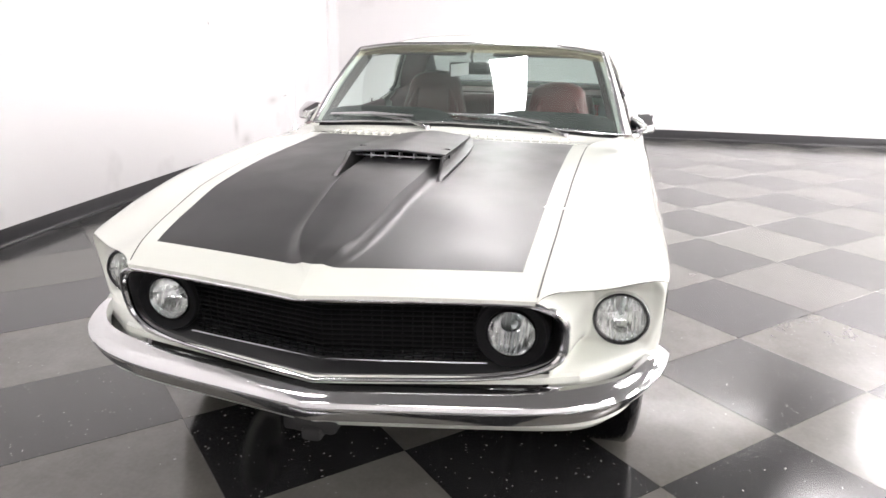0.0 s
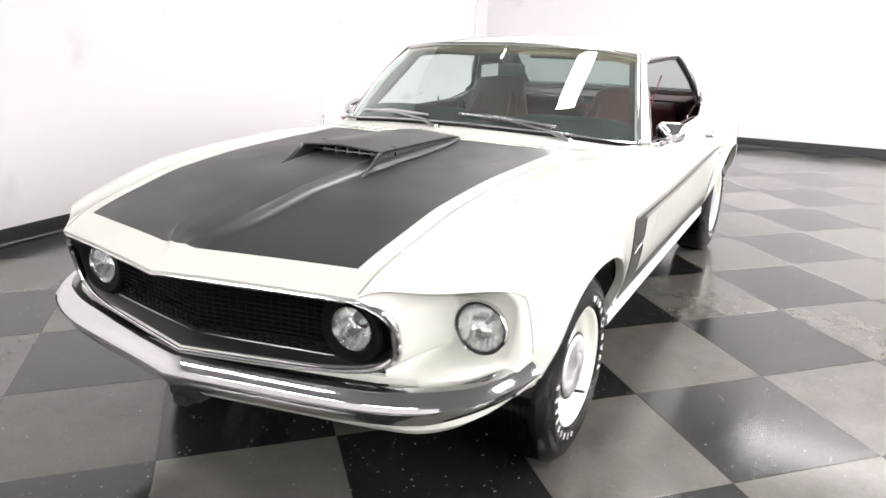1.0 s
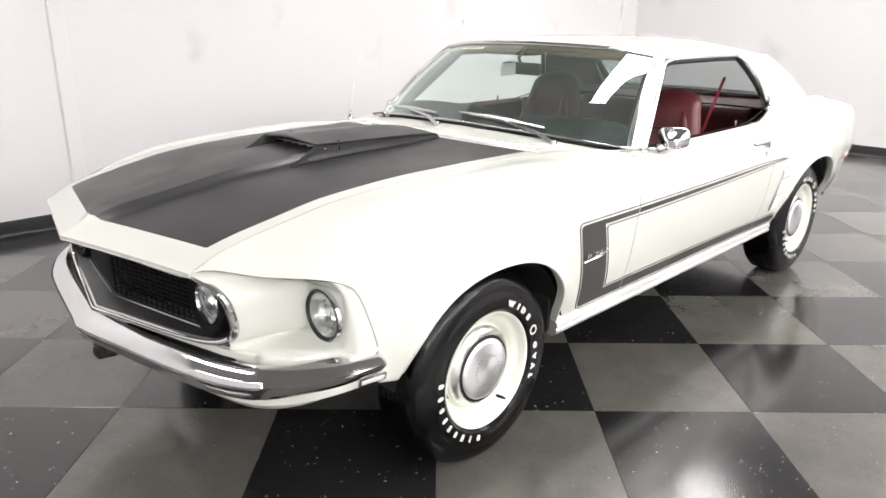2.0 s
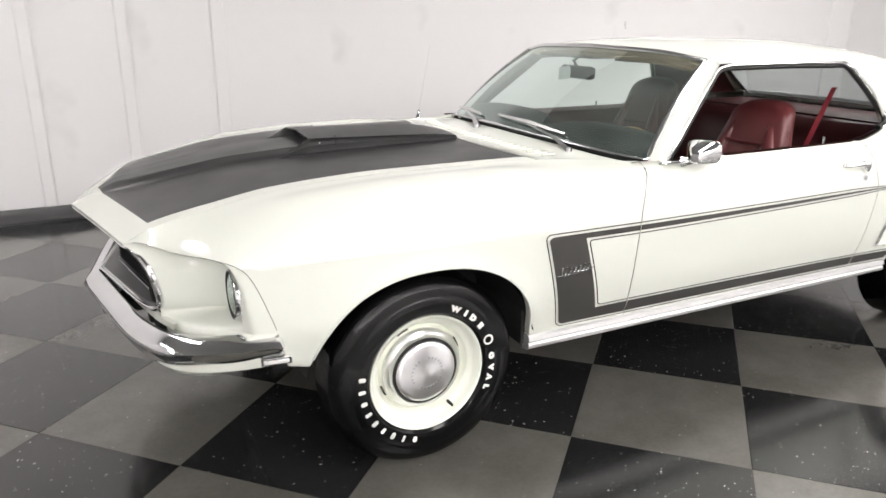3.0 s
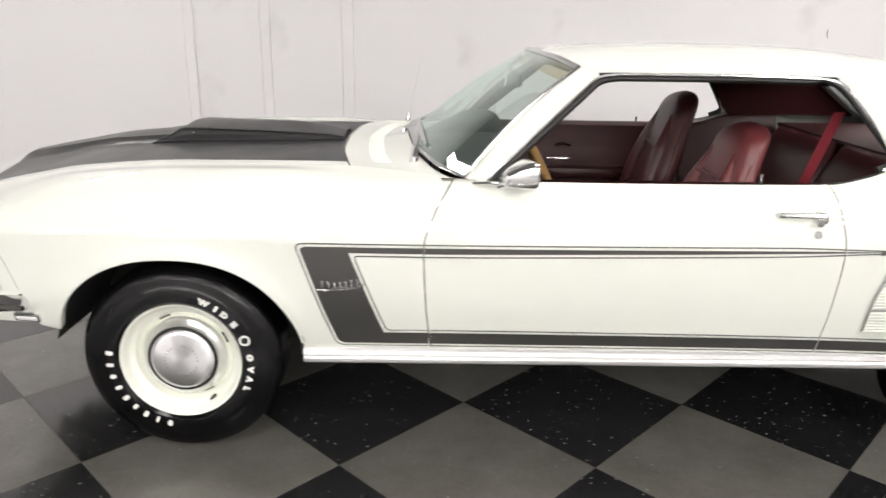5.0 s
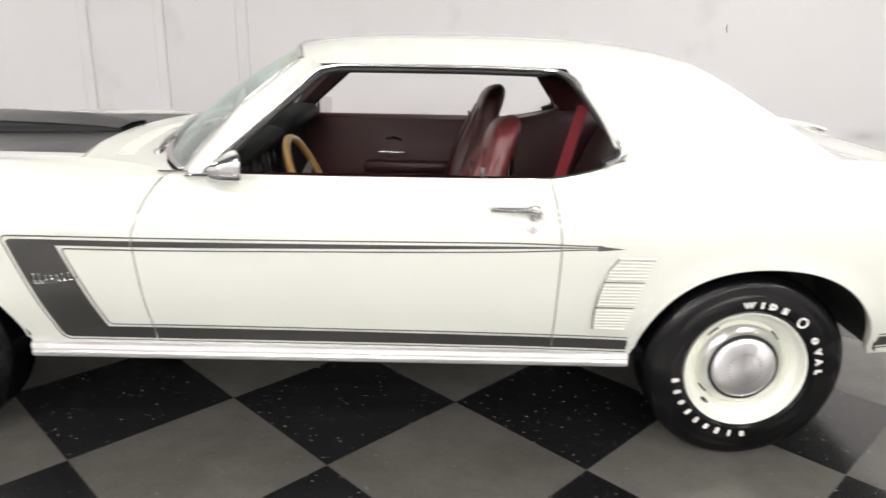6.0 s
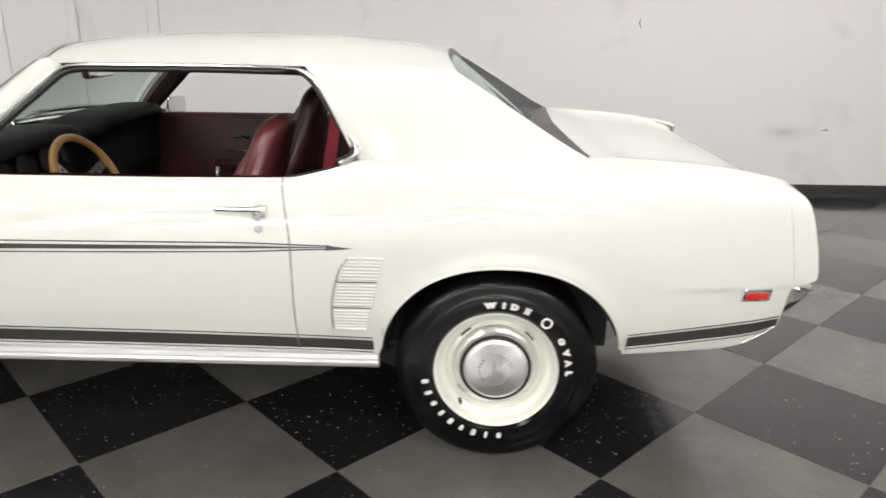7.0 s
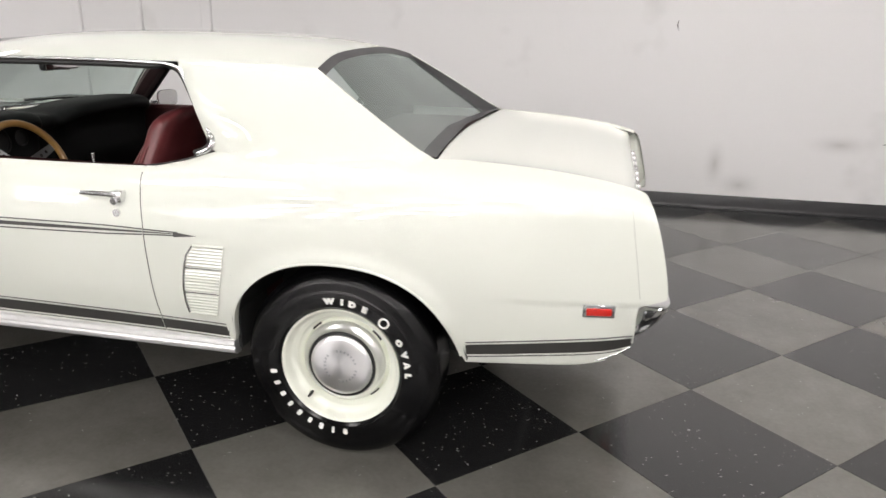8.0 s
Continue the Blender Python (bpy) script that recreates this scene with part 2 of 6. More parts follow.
add_flutes(LAMPREFL, 0.013)
PAPER = mat("paper_tag", (0.80, 0.80, 0.78), 0.7, grain=0.05)
GLASS = glass_mat("window_glass", (0.80, 0.91, 0.87), gloss=0.10, haze=0.05, film_color=(0.64, 0.77, 0.71))
REARGLASS = glass_mat("rear_window_glass", (0.60, 0.66, 0.65), gloss=0.10, haze=0.05, film_color=(0.60, 0.68, 0.66), fall=3.8)
LAMPGLASS = glass_mat("lamp_glass", (0.95, 0.96, 0.96))
SHADE = glass_mat("shade_band_glass", (0.66, 0.64, 0.44), haze=0.16, film_color=(0.66, 0.64, 0.46))
TUBE = lamp_mat("ceiling_tubes", (1.0, 0.975, 0.97), 38.0)
FAR_TUBE = lamp_mat("far_row_tubes", (1.0, 0.975, 0.97), 150.0)
ROW_TUBE = lamp_mat("ceiling_row_tubes", (1.0, 0.975, 0.97), 64.0)
SOFT_TUBE = lamp_mat("ceiling_tube_diffused", (1.0, 0.975, 0.97), 26.0)
PANEL = lamp_mat("light_panel", (1.0, 0.975, 0.975), 22.0)


# ---- geometry helpers ----
def smooth_curve(xs, ys):
    """A monotone cubic through knots."""
    xs, ys = np.array(xs, float), np.array(ys, float)
    h, d = np.diff(xs), np.diff(ys) / np.diff(xs)
    m = np.zeros(len(xs))
    m[0], m[-1] = d[0], d[-1]
    for i in range(1, len(xs) - 1):
        if d[i - 1] * d[i] > 0:
            w1, w2 = 2 * h[i] + h[i - 1], h[i] + 2 * h[i - 1]
            m[i] = (w1 + w2) / (w1 / d[i - 1] + w2 / d[i])

    def f(x):
        x = min(max(float(x), xs[0]), xs[-1])
        i = min(int(np.searchsorted(xs, x, side="right")) - 1, len(h) - 1)
        t = (x - xs[i]) / h[i]
        return float((1 + 2 * t) * (1 - t) ** 2 * ys[i] + t * (1 - t) ** 2 * h[i] * m[i] + t * t * (3 - 2 * t) * ys[i + 1] + t * t * (t - 1) * h[i] * m[i + 1])

    return f


def fair_curve(xs, ys):
    """The same, faired: wide along the flanks, narrow at nose and tail."""
    f = smooth_curve(xs, ys)
    x = np.arange(xs[0] - 0.4, xs[-1] + 0.4, 0.005)
    y = np.array([f(q) for q in x])
    lo, hi = x < xs[0], x > xs[-1]
    y[lo] += (x[lo] - xs[0]) * (ys[1] - ys[0]) / (xs[1] - xs[0])
    y[hi] += (x[hi] - xs[-1]) * (ys[-1] - ys[-2]) / (xs[-1] - xs[-2])
    width = np.interp(x, (-0.5, 0.1, 3.1, 3.6), (0.018, 0.09, 0.09, 0.02))
    out = []
    for q, w in zip(x, width):
        k = np.exp(-0.5 * ((x - q) / w) ** 2)
        out.append(float((k * y).sum() / k.sum()))
    return lambda q: float(np.interp(q, x, out))


def lerp(a, b, t):
    return a + (b - a) * t


def sstep(a, b, x):
    t = min(max((x - a) / (b - a), 0.0), 1.0)
    return t * t * (3 - 2 * t)


def mesh_of(name, verts, faces, mats, smooth=True, index=None, weld=1e-5, sharp=35):
    me = bpy.data.meshes.new(name)
    bm = bmesh.new()
    vs = [bm.verts.new(v) for v in verts]
    for n, f in enumerate(faces):
        if len(set(f)) < 3:
            continue
        try:
            face = bm.faces.new([vs[i] for i in f])
        except ValueError:
            continue
        face.smooth = smooth
        if index:
            face.material_index = index[n]
    if weld:
        bmesh.ops.remove_doubles(bm, verts=bm.verts, dist=weld)
    bmesh.ops.recalc_face_normals(bm, faces=bm.faces)
    if smooth:
        for e in bm.edges:
            if len(e.link_faces) == 2 and e.calc_face_angle(0) > radians(sharp):
                e.smooth = False
    bm.to_mesh(me)
    bm.free()
    for m in mats if isinstance(mats, (list, tuple)) else [mats]:
        me.materials.append(m)
    return me


class Geo:
    """Vertices and faces that are gathered into one mesh."""

    def __init__(self):
        self.v, self.f, self.i = [], [], []

    def grid(self, rows, mat_index=0, closed=False):
        """Rows of points, all of one length."""
        base, n = len(self.v), len(rows[0])
        for r in rows:
            self.v += [tuple(p) for p in r]
        for a in range(len(rows) - 1):
            for b in range(n if closed else n - 1):
                c = (b + 1) % n
                self.f.append((base + a * n + b, base + a * n + c, base + (a + 1) * n + c, base + (a + 1) * n + b))
                self.i.append(mat_index)
        return self

    def poly(self, pts, mat_index=0):
        base = len(self.v)
        self.v += [tuple(p) for p in pts]
        self.f.append(tuple(range(base, base + len(pts))))
        self.i.append(mat_index)
        return self

    def box(self, lo, hi, bevel=0.0, mat_index=0, m=None):
        """A box with chamfered edges."""
        lo, hi = np.array(lo, float), np.array(hi, float)
        c, h = (lo + hi) / 2, (hi - lo) / 2
        b = min(bevel, *(h * 0.9)) if bevel else 0.0
        bm = bmesh.new()
        bmesh.ops.create_cube(bm, size=2)
        bmesh.ops.scale(bm, vec=h, verts=bm.verts)
        if b:
            bmesh.ops.bevel(bm, geom=bm.edges, offset=b, segments=2, affect="EDGES", profile=0.5)
        base = len(self.v)
        for v in bm.verts:
            p = Vector(v.co) + Vector(c)
            self.v.append(tuple(m @ p) if m else tuple(p))
        bm.verts.index_update()
        for f in bm.faces:
            self.f.append(tuple(base + v.index for v in f.verts))
            self.i.append(mat_index)
        bm.free()
        return self

    def tube(self, path, r, n=8, mat_index=0, flat=1.0, up=(0, 0, 1), closed=False):
        """A round or flattened bar along a path; r: one radius or one each."""
        path = [Vector(p) for p in path]
        rows = []
        last = Vector(up)
        for k, p in enumerate(path):
            if closed:
                d = path[(k + 1) % len(path)] - path[k - 1]
            else:
                d = path[min(k + 1, len(path) - 1)] - path[max(k - 1, 0)]
            d.normalize()
            side = d.cross(last)
            if side.length < 1e-4:
                side = d.cross(Vector((0.3, 0.9, 0.1)))
            side.normalize()
            top = side.cross(d).normalized()
            last = top
            rr = r[k] if isinstance(r, (list, tuple)) else r
            rows.append([p + side * rr * math.cos(a) + top * rr * flat * math.sin(a) for a in np.arange(n) * 2 * math.pi / n])
        if closed:
            rows.append(rows[0])
        self.grid(rows, mat_index, closed=True)
        if not closed:
            self.poly(rows[0], mat_index)
            self.poly(rows[-1], mat_index)
        return self

    def lathe(self, prof, n=48, mat_index=0, m=None):
        """A profile of (radius, height) spun round z, then placed by m."""
        rows = []
        for r, h in prof:
            pts = [Vector((r * math.cos(a), r * math.sin(a), h)) for a in np.arange(n) * 2 * math.pi / n]
            rows.append([m @ p if m else p for p in pts])
        return self.grid(rows, mat_index, closed=True)

    def flipped_y(self):
        g = Geo()
        g.v = [(x, -y, z) for x, y, z in self.v]
        g.f, g.i = [tuple(reversed(f)) for f in self.f], list(self.i)
        return g

    def mesh(self, name, mats, smooth=True, sharp=35, weld=1e-5):
        return mesh_of(name, self.v, self.f, mats, smooth, self.i, weld, sharp)


def part(name, geo, mats, parent, label="", smooth=True, sharp=35, weld=1e-5):
    """Links geometry as one mesh object under a thing or a part."""
    ob = new(name, geo if isinstance(geo, bpy.types.Mesh) else geo.mesh(name, mats, smooth, sharp, weld))
    ob.parent = parent
    if parent is not None and parent.matrix_basis != Matrix.Identity(4):
        ob.matrix_parent_inverse = Matrix.Identity(4)
    if label:
        ob["label"] = label
    return ob


def setting(name, geo, mats, label, smooth=False):
    return tagged(part(name, geo, mats, None, "", smooth), label, name.split("_")[0].rstrip("0123456789"), kind="structure")


# ---- the room ----
WALL_Y, BACK_X, FRONT_X, NEAR_Y, HEIGHT = 3.10, 7.45, -6.8, -13.6, 4.3

setting("wall_side", Geo().box((FRONT_X, WALL_Y, -0.02), (BACK_X + 0.15, WALL_Y + 0.15, HEIGHT)), WALL, "white painted drywall wall with faint scuffs")
setting("wall_rear", Geo().box((BACK_X, NEAR_Y, -0.02), (BACK_X + 0.15, WALL_Y, HEIGHT)), WALL, "white painted drywall wall above black base")
setting("wall_front", Geo().box((FRONT_X - 0.15, NEAR_Y, -0.02), (FRONT_X, WALL_Y + 0.15, HEIGHT)), WALL, "plain white painted wall closing the showroom")
setting("wall_near", Geo().box((FRONT_X - 0.15, NEAR_Y - 0.15, -0.02), (BACK_X + 0.15, NEAR_Y, HEIGHT)), WALL, "plain white painted wall closing the showroom")
setting("ceiling", Geo().box((FRONT_X - 0.15, NEAR_Y - 0.15, HEIGHT), (BACK_X + 0.15, WALL_Y + 0.15, HEIGHT + 0.1)), CEIL, "plain grey showroom ceiling with strip lights")


def baseboard(a, b, inward):
    """Cove base: an upright face and a foot that curves out onto the floor."""
    a, b, n = Vector((*a, 0)), Vector((*b, 0)), Vector((*inward, 0))
    prof = [(0.0, 0.112), (0.004, 0.112), (0.006, 0.108), (0.006, 0.03), (0.009, 0.014), (0.018, 0.005), (0.03, 0.003), (0.03, 0.0)]
    steps = 24
    rows = [[lerp(a, b, k / steps) + n * (o + 0.0015 * math.sin(k * 1.7) * (h < 0.1)) + Vector((0, 0, h)) for o, h in prof] for k in range(steps + 1)]
    return Geo().grid(rows)


setting("baseboard_side", baseboard((FRONT_X, WALL_Y), (BACK_X, WALL_Y), (0, -1)), VINYL, "glossy black vinyl cove baseboard along the wall", smooth=True)
setting("baseboard_rear", baseboard((BACK_X, NEAR_Y), (BACK_X, WALL_Y), (-1, 0)), VINYL, "glossy black vinyl cove baseboard along the wall", smooth=True)


def wall_batten(x, width):
    g = Geo().box((x - width / 2, WALL_Y - 0.026, 0.112), (x + width / 2, WALL_Y + 0.02, HEIGHT - 0.01), bevel=0.012)
    return setting("trim", g, WALL, "slim white painted vertical wall batten")


for bx, bw in ((-1.19, 0.085), (-0.57, 0.085), (0.10, 0.10), (7.08, 0.07)):
    wall_batten(bx, bw)


# ---- ceiling lights ----
def strip_light(x, y, z, length, width, along_x=True, name="ceiling_light", glow=TUBE):
    root = new(name)
    root.location = (x, y, z)
    hx, hy = (length / 2, width / 2) if along_x else (width / 2, length / 2)
    part("housing", Geo().box((-hx - 0.03, -hy - 0.03, 0.01), (hx + 0.03, hy + 0.03, 0.09), 0.01), CEIL, root)
    part("diffuser", Geo().box((-hx, -hy, -0.012), (hx, hy, 0.008), 0.004), glow, root)
    for sx in (-1, 1):
        e = (sx * hx * 0.7, 0) if along_x else (0, sx * hy * 0.7)
        part("hanger", Geo().tube([(*e, 0.08), (*e, HEIGHT - z)], 0.006, 6), ALU, root)
    return tagged(root, "bright fluorescent strip light hung out of view, some added as fill", "light", group="ceiling strip lights")


strip_light(1.66, -0.13, 3.7, 1.55, 0.36, glow=SOFT_TUBE).rotation_euler = (0, 0, radians(12))
for row, ly in enumerate((-5.6, -7.2, -8.8, -10.6, -12.4)):
    for lx in (-5.4, -2.8, -0.2, 2.4, 5.0):
        strip_light(lx + (1.3 if row % 2 else 0.0), ly, 3.8, 1.2, 0.13, glow=ROW_TUBE if row < 2 else FAR_TUBE)


def light_panel(x, y, z, length, width):
    root = new("light_panel")
    root.location = (x, y, z)
    hx, hy = length / 2, width / 2
    part("panel_frame", Geo().box((-hx - 0.04, -hy - 0.04, 0.01), (hx + 0.04, hy + 0.04, 0.10), 0.01), ALU, root)
    part("panel_diffuser", Geo().box((-hx, -hy, -0.012), (hx, hy, 0.008), 0.004), PANEL, root)
    for sx in (-1, 1):
        part("hanger", Geo().tube([(sx * hx * 0.7, 0, 0.09), (sx * hx * 0.7, 0, HEIGHT - z)], 0.006, 6), ALU, root)
    return tagged(root, "large bright rectangular light panel under the ceiling", "light", group="light panels")


# Unseen strips added as fill to brighten nose, hood and deck.
for lx, ly in ((-5.2, -1.4), (-5.2, 1.4), (4.3, -0.1), (5.4, 1.1), (-2.2, 1.6)):
    strip_light(lx, ly, 3.7, 1.8, 0.26 if lx == 4.3 else 0.16, along_x=False)
strip_light(6.9, -2.0, 3.7, 2.0, 0.08, along_x=False)
light_panel(3.75, -3.0, 3.1, 0.85, 0.6)
light_panel(0.5, -2.7, 3.1, 0.85, 0.6)
light_panel(6.5, -4.7, 3.6, 1.0, 1.0)


# ---- the car: surfaces shared by its panels ----
REAR = 2.77          # wheelbase
car = tagged(new("car"), "white two-door hardtop coupe with black hood and side stripes", "car")

_X = (-0.85, -0.73, -0.565, -0.38, 0.0, 0.5, 0.95, 1.5, 2.1, 2.4, 2.8, 3.2, 3.5, 3.72, 3.79)
LOW_Z = smooth_curve(_X[:-2] + (3.59, 3.70, 3.79), (0.47, 0.47, 0.47, 0.44, 0.38, 0.374, 0.374, 0.374, 0.374, 0.374, 0.38, 0.388, 0.396, 0.412, 0.470, 0.52))
LOW_Y = fair_curve(_X, (0.70, 0.76, 0.82, 0.835, 0.835, 0.812, 0.812, 0.812, 0.812, 0.82, 0.84, 0.81, 0.775, 0.74, 0.715))
MID_Y = fair_curve(_X, (0.72, 0.79, 0.858, 0.872, 0.880, 0.868, 0.866, 0.866, 0.866, 0.872, 0.892, 0.862, 0.82, 0.785, 0.772))
CR_Z = fair_curve(_X, (0.785, 0.785, 0.785, 0.782, 0.775, 0.775, 0.765, 0.76, 0.76, 0.76, 0.765, 0.72, 0.695, 0.68, 0.68))
CR_Y = fair_curve(_X, (0.66, 0.76, 0.864, 0.878, 0.888, 0.893, 0.893, 0.893, 0.888, 0.892, 0.905, 0.882, 0.838, 0.803, 0.790))
SH_Z = fair_curve(_X, (0.792, 0.80, 0.845, 0.885, 0.915, 0.925, 0.920, 0.918, 0.918, 0.946, 0.955, 0.948, 0.928, 0.895, 0.87))
SH_Y = fair_curve(_X, (0.60, 0.685, 0.775, 0.785, 0.79, 0.80, 0.826, 0.831, 0.828, 0.822, 0.846, 0.838, 0.812, 0.785, 0.773))
TOP_Z = smooth_curve((-0.85, -0.76, -0.565, -0.38, 0.0, 0.55, 0.95, 1.5, 2.1, 2.22, 2.36, 2.6, 3.0, 3.3, 3.66, 3.72, 3.79), (0.80, 0.845, 0.893, 0.927, 0.951, 0.955, 0.946, 0.944, 0.948, 0.968, 1.005, 1.012, 1.008, 0.994, 0.942, 0.915, 0.885))
TOP_Y = smooth_curve((-0.85, -0.76, -0.38, 0.0, 0.50, 0.72, 0.95, 1.2, 2.1, 2.36, 2.8, 3.0, 3.15, 3.4, 3.72, 3.79), (0.545, 0.555, 0.575, 0.585, 0.602, 0.66, 0.765, 0.787, 0.782, 0.752, 0.742, 0.715, 0.672, 0.665, 0.66, 0.655))


CREASE = smooth_curve((-0.85, 0.0, 0.5, 0.95, 1.5, 2.1, 2.4), (0.60, 0.62, 0.55, 0.40, 0.30, 0.20, 0.0))
ARCHES = ((0.005, 0.402, 0.706), (REAR + 0.012, 0.39, 0.707))
_V = (0, 0.28, 0.58, 0.82, 1.0)


@functools.lru_cache(maxsize=20000)
def section(x):
    """Curves of the flank at x: height, a soft outline, and one that breaks at the crease, in two halves."""
    zl, zc = LOW_Z(x), CR_Z(x)
    ys = (LOW_Y(x), MID_Y(x), CR_Y(x), SH_Y(x), TOP_Y(x))
    return (smooth_curve(_V, (zl, lerp(zl, zc, 0.46), zc, SH_Z(x), TOP_Z(x))), smooth_curve(_V, ys),
            smooth_curve(_V[:3], ys[:3]), smooth_curve(_V[2:], ys[2:]))


def flare(x, z):
    """The wheel openings swell outwards a little round their edge."""
    out = 0.0
    for xc, a, top in ARCHES:
        r = ((abs(x - xc) / a) ** 2.25 + (max(0.0, z - 0.33) / (top - 0.33)) ** 2.25) ** (1 / 2.25)
        out += 0.011 * math.exp(-(((r - 1) * 0.38) / 0.034) ** 2) * sstep(0.40, 0.56, z)
    return out


def side(x, v):
    """The body's flank at x: v runs from the sill (0) up to the belt or seam (1). Gives (y, z), y outwards."""
    height, soft, low, high = section(round(float(x), 5))
    c = CREASE(x)
    whole = 0.07 * min(1.0, v / 0.12, (1 - v) / 0.12)
    upper = 0.07 * min(1.0, (v - 0.58) / 0.12, (1 - v) / 0.12) if v > 0.58 else 0.0
    y = z = 0.0
    for k, w in ((-1, 0.15), (-0.5, 0.2), (0, 0.3), (0.5, 0.2), (1, 0.15)):
        y += w * (soft(v + k * whole) * (1 - c) + (low(v) if v <= 0.58 else high(v + k * upper)) * c)
        z += w * height(v + k * lerp(whole, upper, c))
    z += 0.017 * sstep(-0.62, -0.30, x) * (1 - sstep(0.30, 0.62, x)) * math.sin(math.pi * max(0.0, (v - 0.80) / 0.20)) ** 2
    tuck = 0.006 * sstep(3.15, 3.45, x) * (1 - sstep(0.616, 0.628, z))
    return y - tuck + flare(x, z), z


def v_at(x, z):
    a, b = 0.0, 1.0
    for _ in range(22):
        m = (a + b) / 2
        if side(x, m)[1] < z:
            a = m
        else:
            b = m
    return (a + b) / 2


def flank(x, z, out=0.0):
    return Vector((x, side(x, v_at(x, z))[0] + out, z))


def arch(x):
    """Lower edge of the wheel openings, or none."""
    best = -1
    for xc, a, top in ARCHES:
        d = abs(x - xc) / a
        if d <= 1:
            best = 0.33 + (top - 0.33) * (1 - d ** 2.25) ** (1 / 2.25)
    return best


def flank_panel(xl, xr, us, rows=36):
    """A panel of the flank between two edges xl(v, z) and xr(v, z), with wheel openings cut out and edges turned in."""
    g = Geo()
    cols = []
    low_rows = rows // 2
    for u in us:
        x0 = lerp(xl(0.0, 0.4), xr(0.0, 0.4), u)
        a = arch(x0)
        v0 = v_at(x0, a) if a > LOW_Z(x0) else 0.0
        col = []
        for k in range(rows + 1):
            v = lerp(v0, 0.58, k / low_rows) if k <= low_rows else lerp(0.58, 1.0, (k - low_rows) / (rows - low_rows))
            z = side(x0, v)[1]
            for _ in range(3):
                x = lerp(xl(v, z), xr(v, z), u)
                z = side(x, v)[1]
            if a > 0:
                x = lerp(x0, x, sstep(0.0, 0.5, k / rows))
            y, z = side(x, v)
            col.append((x, y, z))
        x, y, z = col[0]
        lip = [(x, y - 0.03, z + 0.004), (x, y - 0.004, z - 0.004)]
        x, y, z = col[-1]
        col = lip + col + [(x, y - 0.003, z - 0.005), (x, y - 0.005, z - 0.012)]
        cols.append(col)
    for edge, s in ((0, 1), (-1, -1)):
        turned = [(x + 0.001 * s, y - 0.025, z - 0.002) for x, y, z in cols[edge]]
        cols = [turned] + cols if edge == 0 else cols + [turned]
    return g.grid(cols)


FRONT_EDGE = smooth_curve((0.0, 0.25, 0.45, 0.56, 0.66, 0.84, 1.0), (-0.452, -0.488, -0.532, -0.566, -0.622, -0.742, -0.846))


def front_edge(v, z):
    """The leading edge of the front fender, from the bumper tip up and forward to the nose."""
    return FRONT_EDGE(v)


GAP_F = smooth_curve((0.36, 0.44, 0.55, 0.75, 0.86, 0.97), (0.834, 0.826, 0.815, 0.808, 0.842, 0.915))
GAP_R = smooth_curve((0.36, 0.55, 0.75, 0.86, 0.96), (2.125, 2.127, 2.13, 2.115, 2.092))


def clustered(n, points, a, b):
    """Even steps from 0 to 1 with more of them near some places."""
    s = np.linspace(0, 1, 4000)
    w = np.ones_like(s)
    for p in points:
        w += 5 / (1 + ((s * (b - a) + a - p) / 0.012) ** 2)
    c = np.cumsum(w)
    c = (c - c[0]) / (c[-1] - c[0])
    return [float(np.interp(k / n, c, s)) for k in range(n + 1)]


US_F = clustered(80, (-0.397, 0.407), -0.452, 0.812)
US_R = clustered(110, (REAR - 0.378, REAR + 0.402, 3.70), 2.168, 3.72)


def rear_edge(v, z):
    return smooth_curve((0.40, 0.455, 0.48, 0.52, 0.58, 0.612, 0.630, 0.640, 0.66, 0.725, 0.80, 0.88, 0.93, 0.965),
                        (3.58, 3.674, 3.690, 3.689, 3.689, 3.692, 3.715, 3.768, 3.770, 3.761, 3.744, 3.720, 3.694, 3.642))(z)


fender = flank_panel(front_edge, lambda v, z: GAP_F(z) - 0.0019, US_F)
door_g = flank_panel(lambda v, z: GAP_F(z) + 0.0019, lambda v, z: GAP_R(z) - 0.0019, np.linspace(0, 1, 30))
quarter = flank_panel(lambda v, z: GAP_R(z) + 0.0019, rear_edge, US_R, rows=64)
for s in (-1, 1):
    f = (lambda g: g.flipped_y()) if s < 0 else (lambda g: g)
    part("front_fender", f(fender), PAINT, car)
    part("quarter_panel", f(quarter), PAINT, car)
doors = {s: part("door", door_g.flipped_y() if s < 0 else door_g, PAINT, car, "white door with its window wound down") for s in (-1, 1)}


# ---- hood ----
def nose_x(y):
    return -0.978 + 0.243 * abs(y)


HOOD_REAR = smooth_curve((0.0, 0.3, 0.62), (0.475, 0.49, 0.548))


BULGE = smooth_curve((0.03, 0.042, 0.081, 0.164, 0.295, 0.487, 0.6), (0.004, 0.007, 0.050, 0.086, 0.104, 0.122, 0.122))


def hood_point(u, w):
    """u from the nose (0) to the cowl (1), w from the middle (0) to the fender seam (1)."""
    x_edge = lerp(nose_x(0.545), HOOD_REAR(0.6), u)
    y = w * (TOP_Y(x_edge) - 0.0045)
    x = lerp(nose_x(y), HOOD_REAR(abs(y)), u)
    shift = (nose_x(y) + 0.8456) * (1 - u) ** 2
    z = TOP_Z(x - shift) + 0.013 * (1 - w * w)
    d = abs(y) - BULGE(u)
    rise = 0.025 * sstep(0.035, 0.10, u) * (1 - sstep(0.55, 0.9, u))
    z += rise * (1.0 if d <= 0 else max(0.0, 1 - d / 0.044) ** 2.4)
    return Vector((x, y, z))


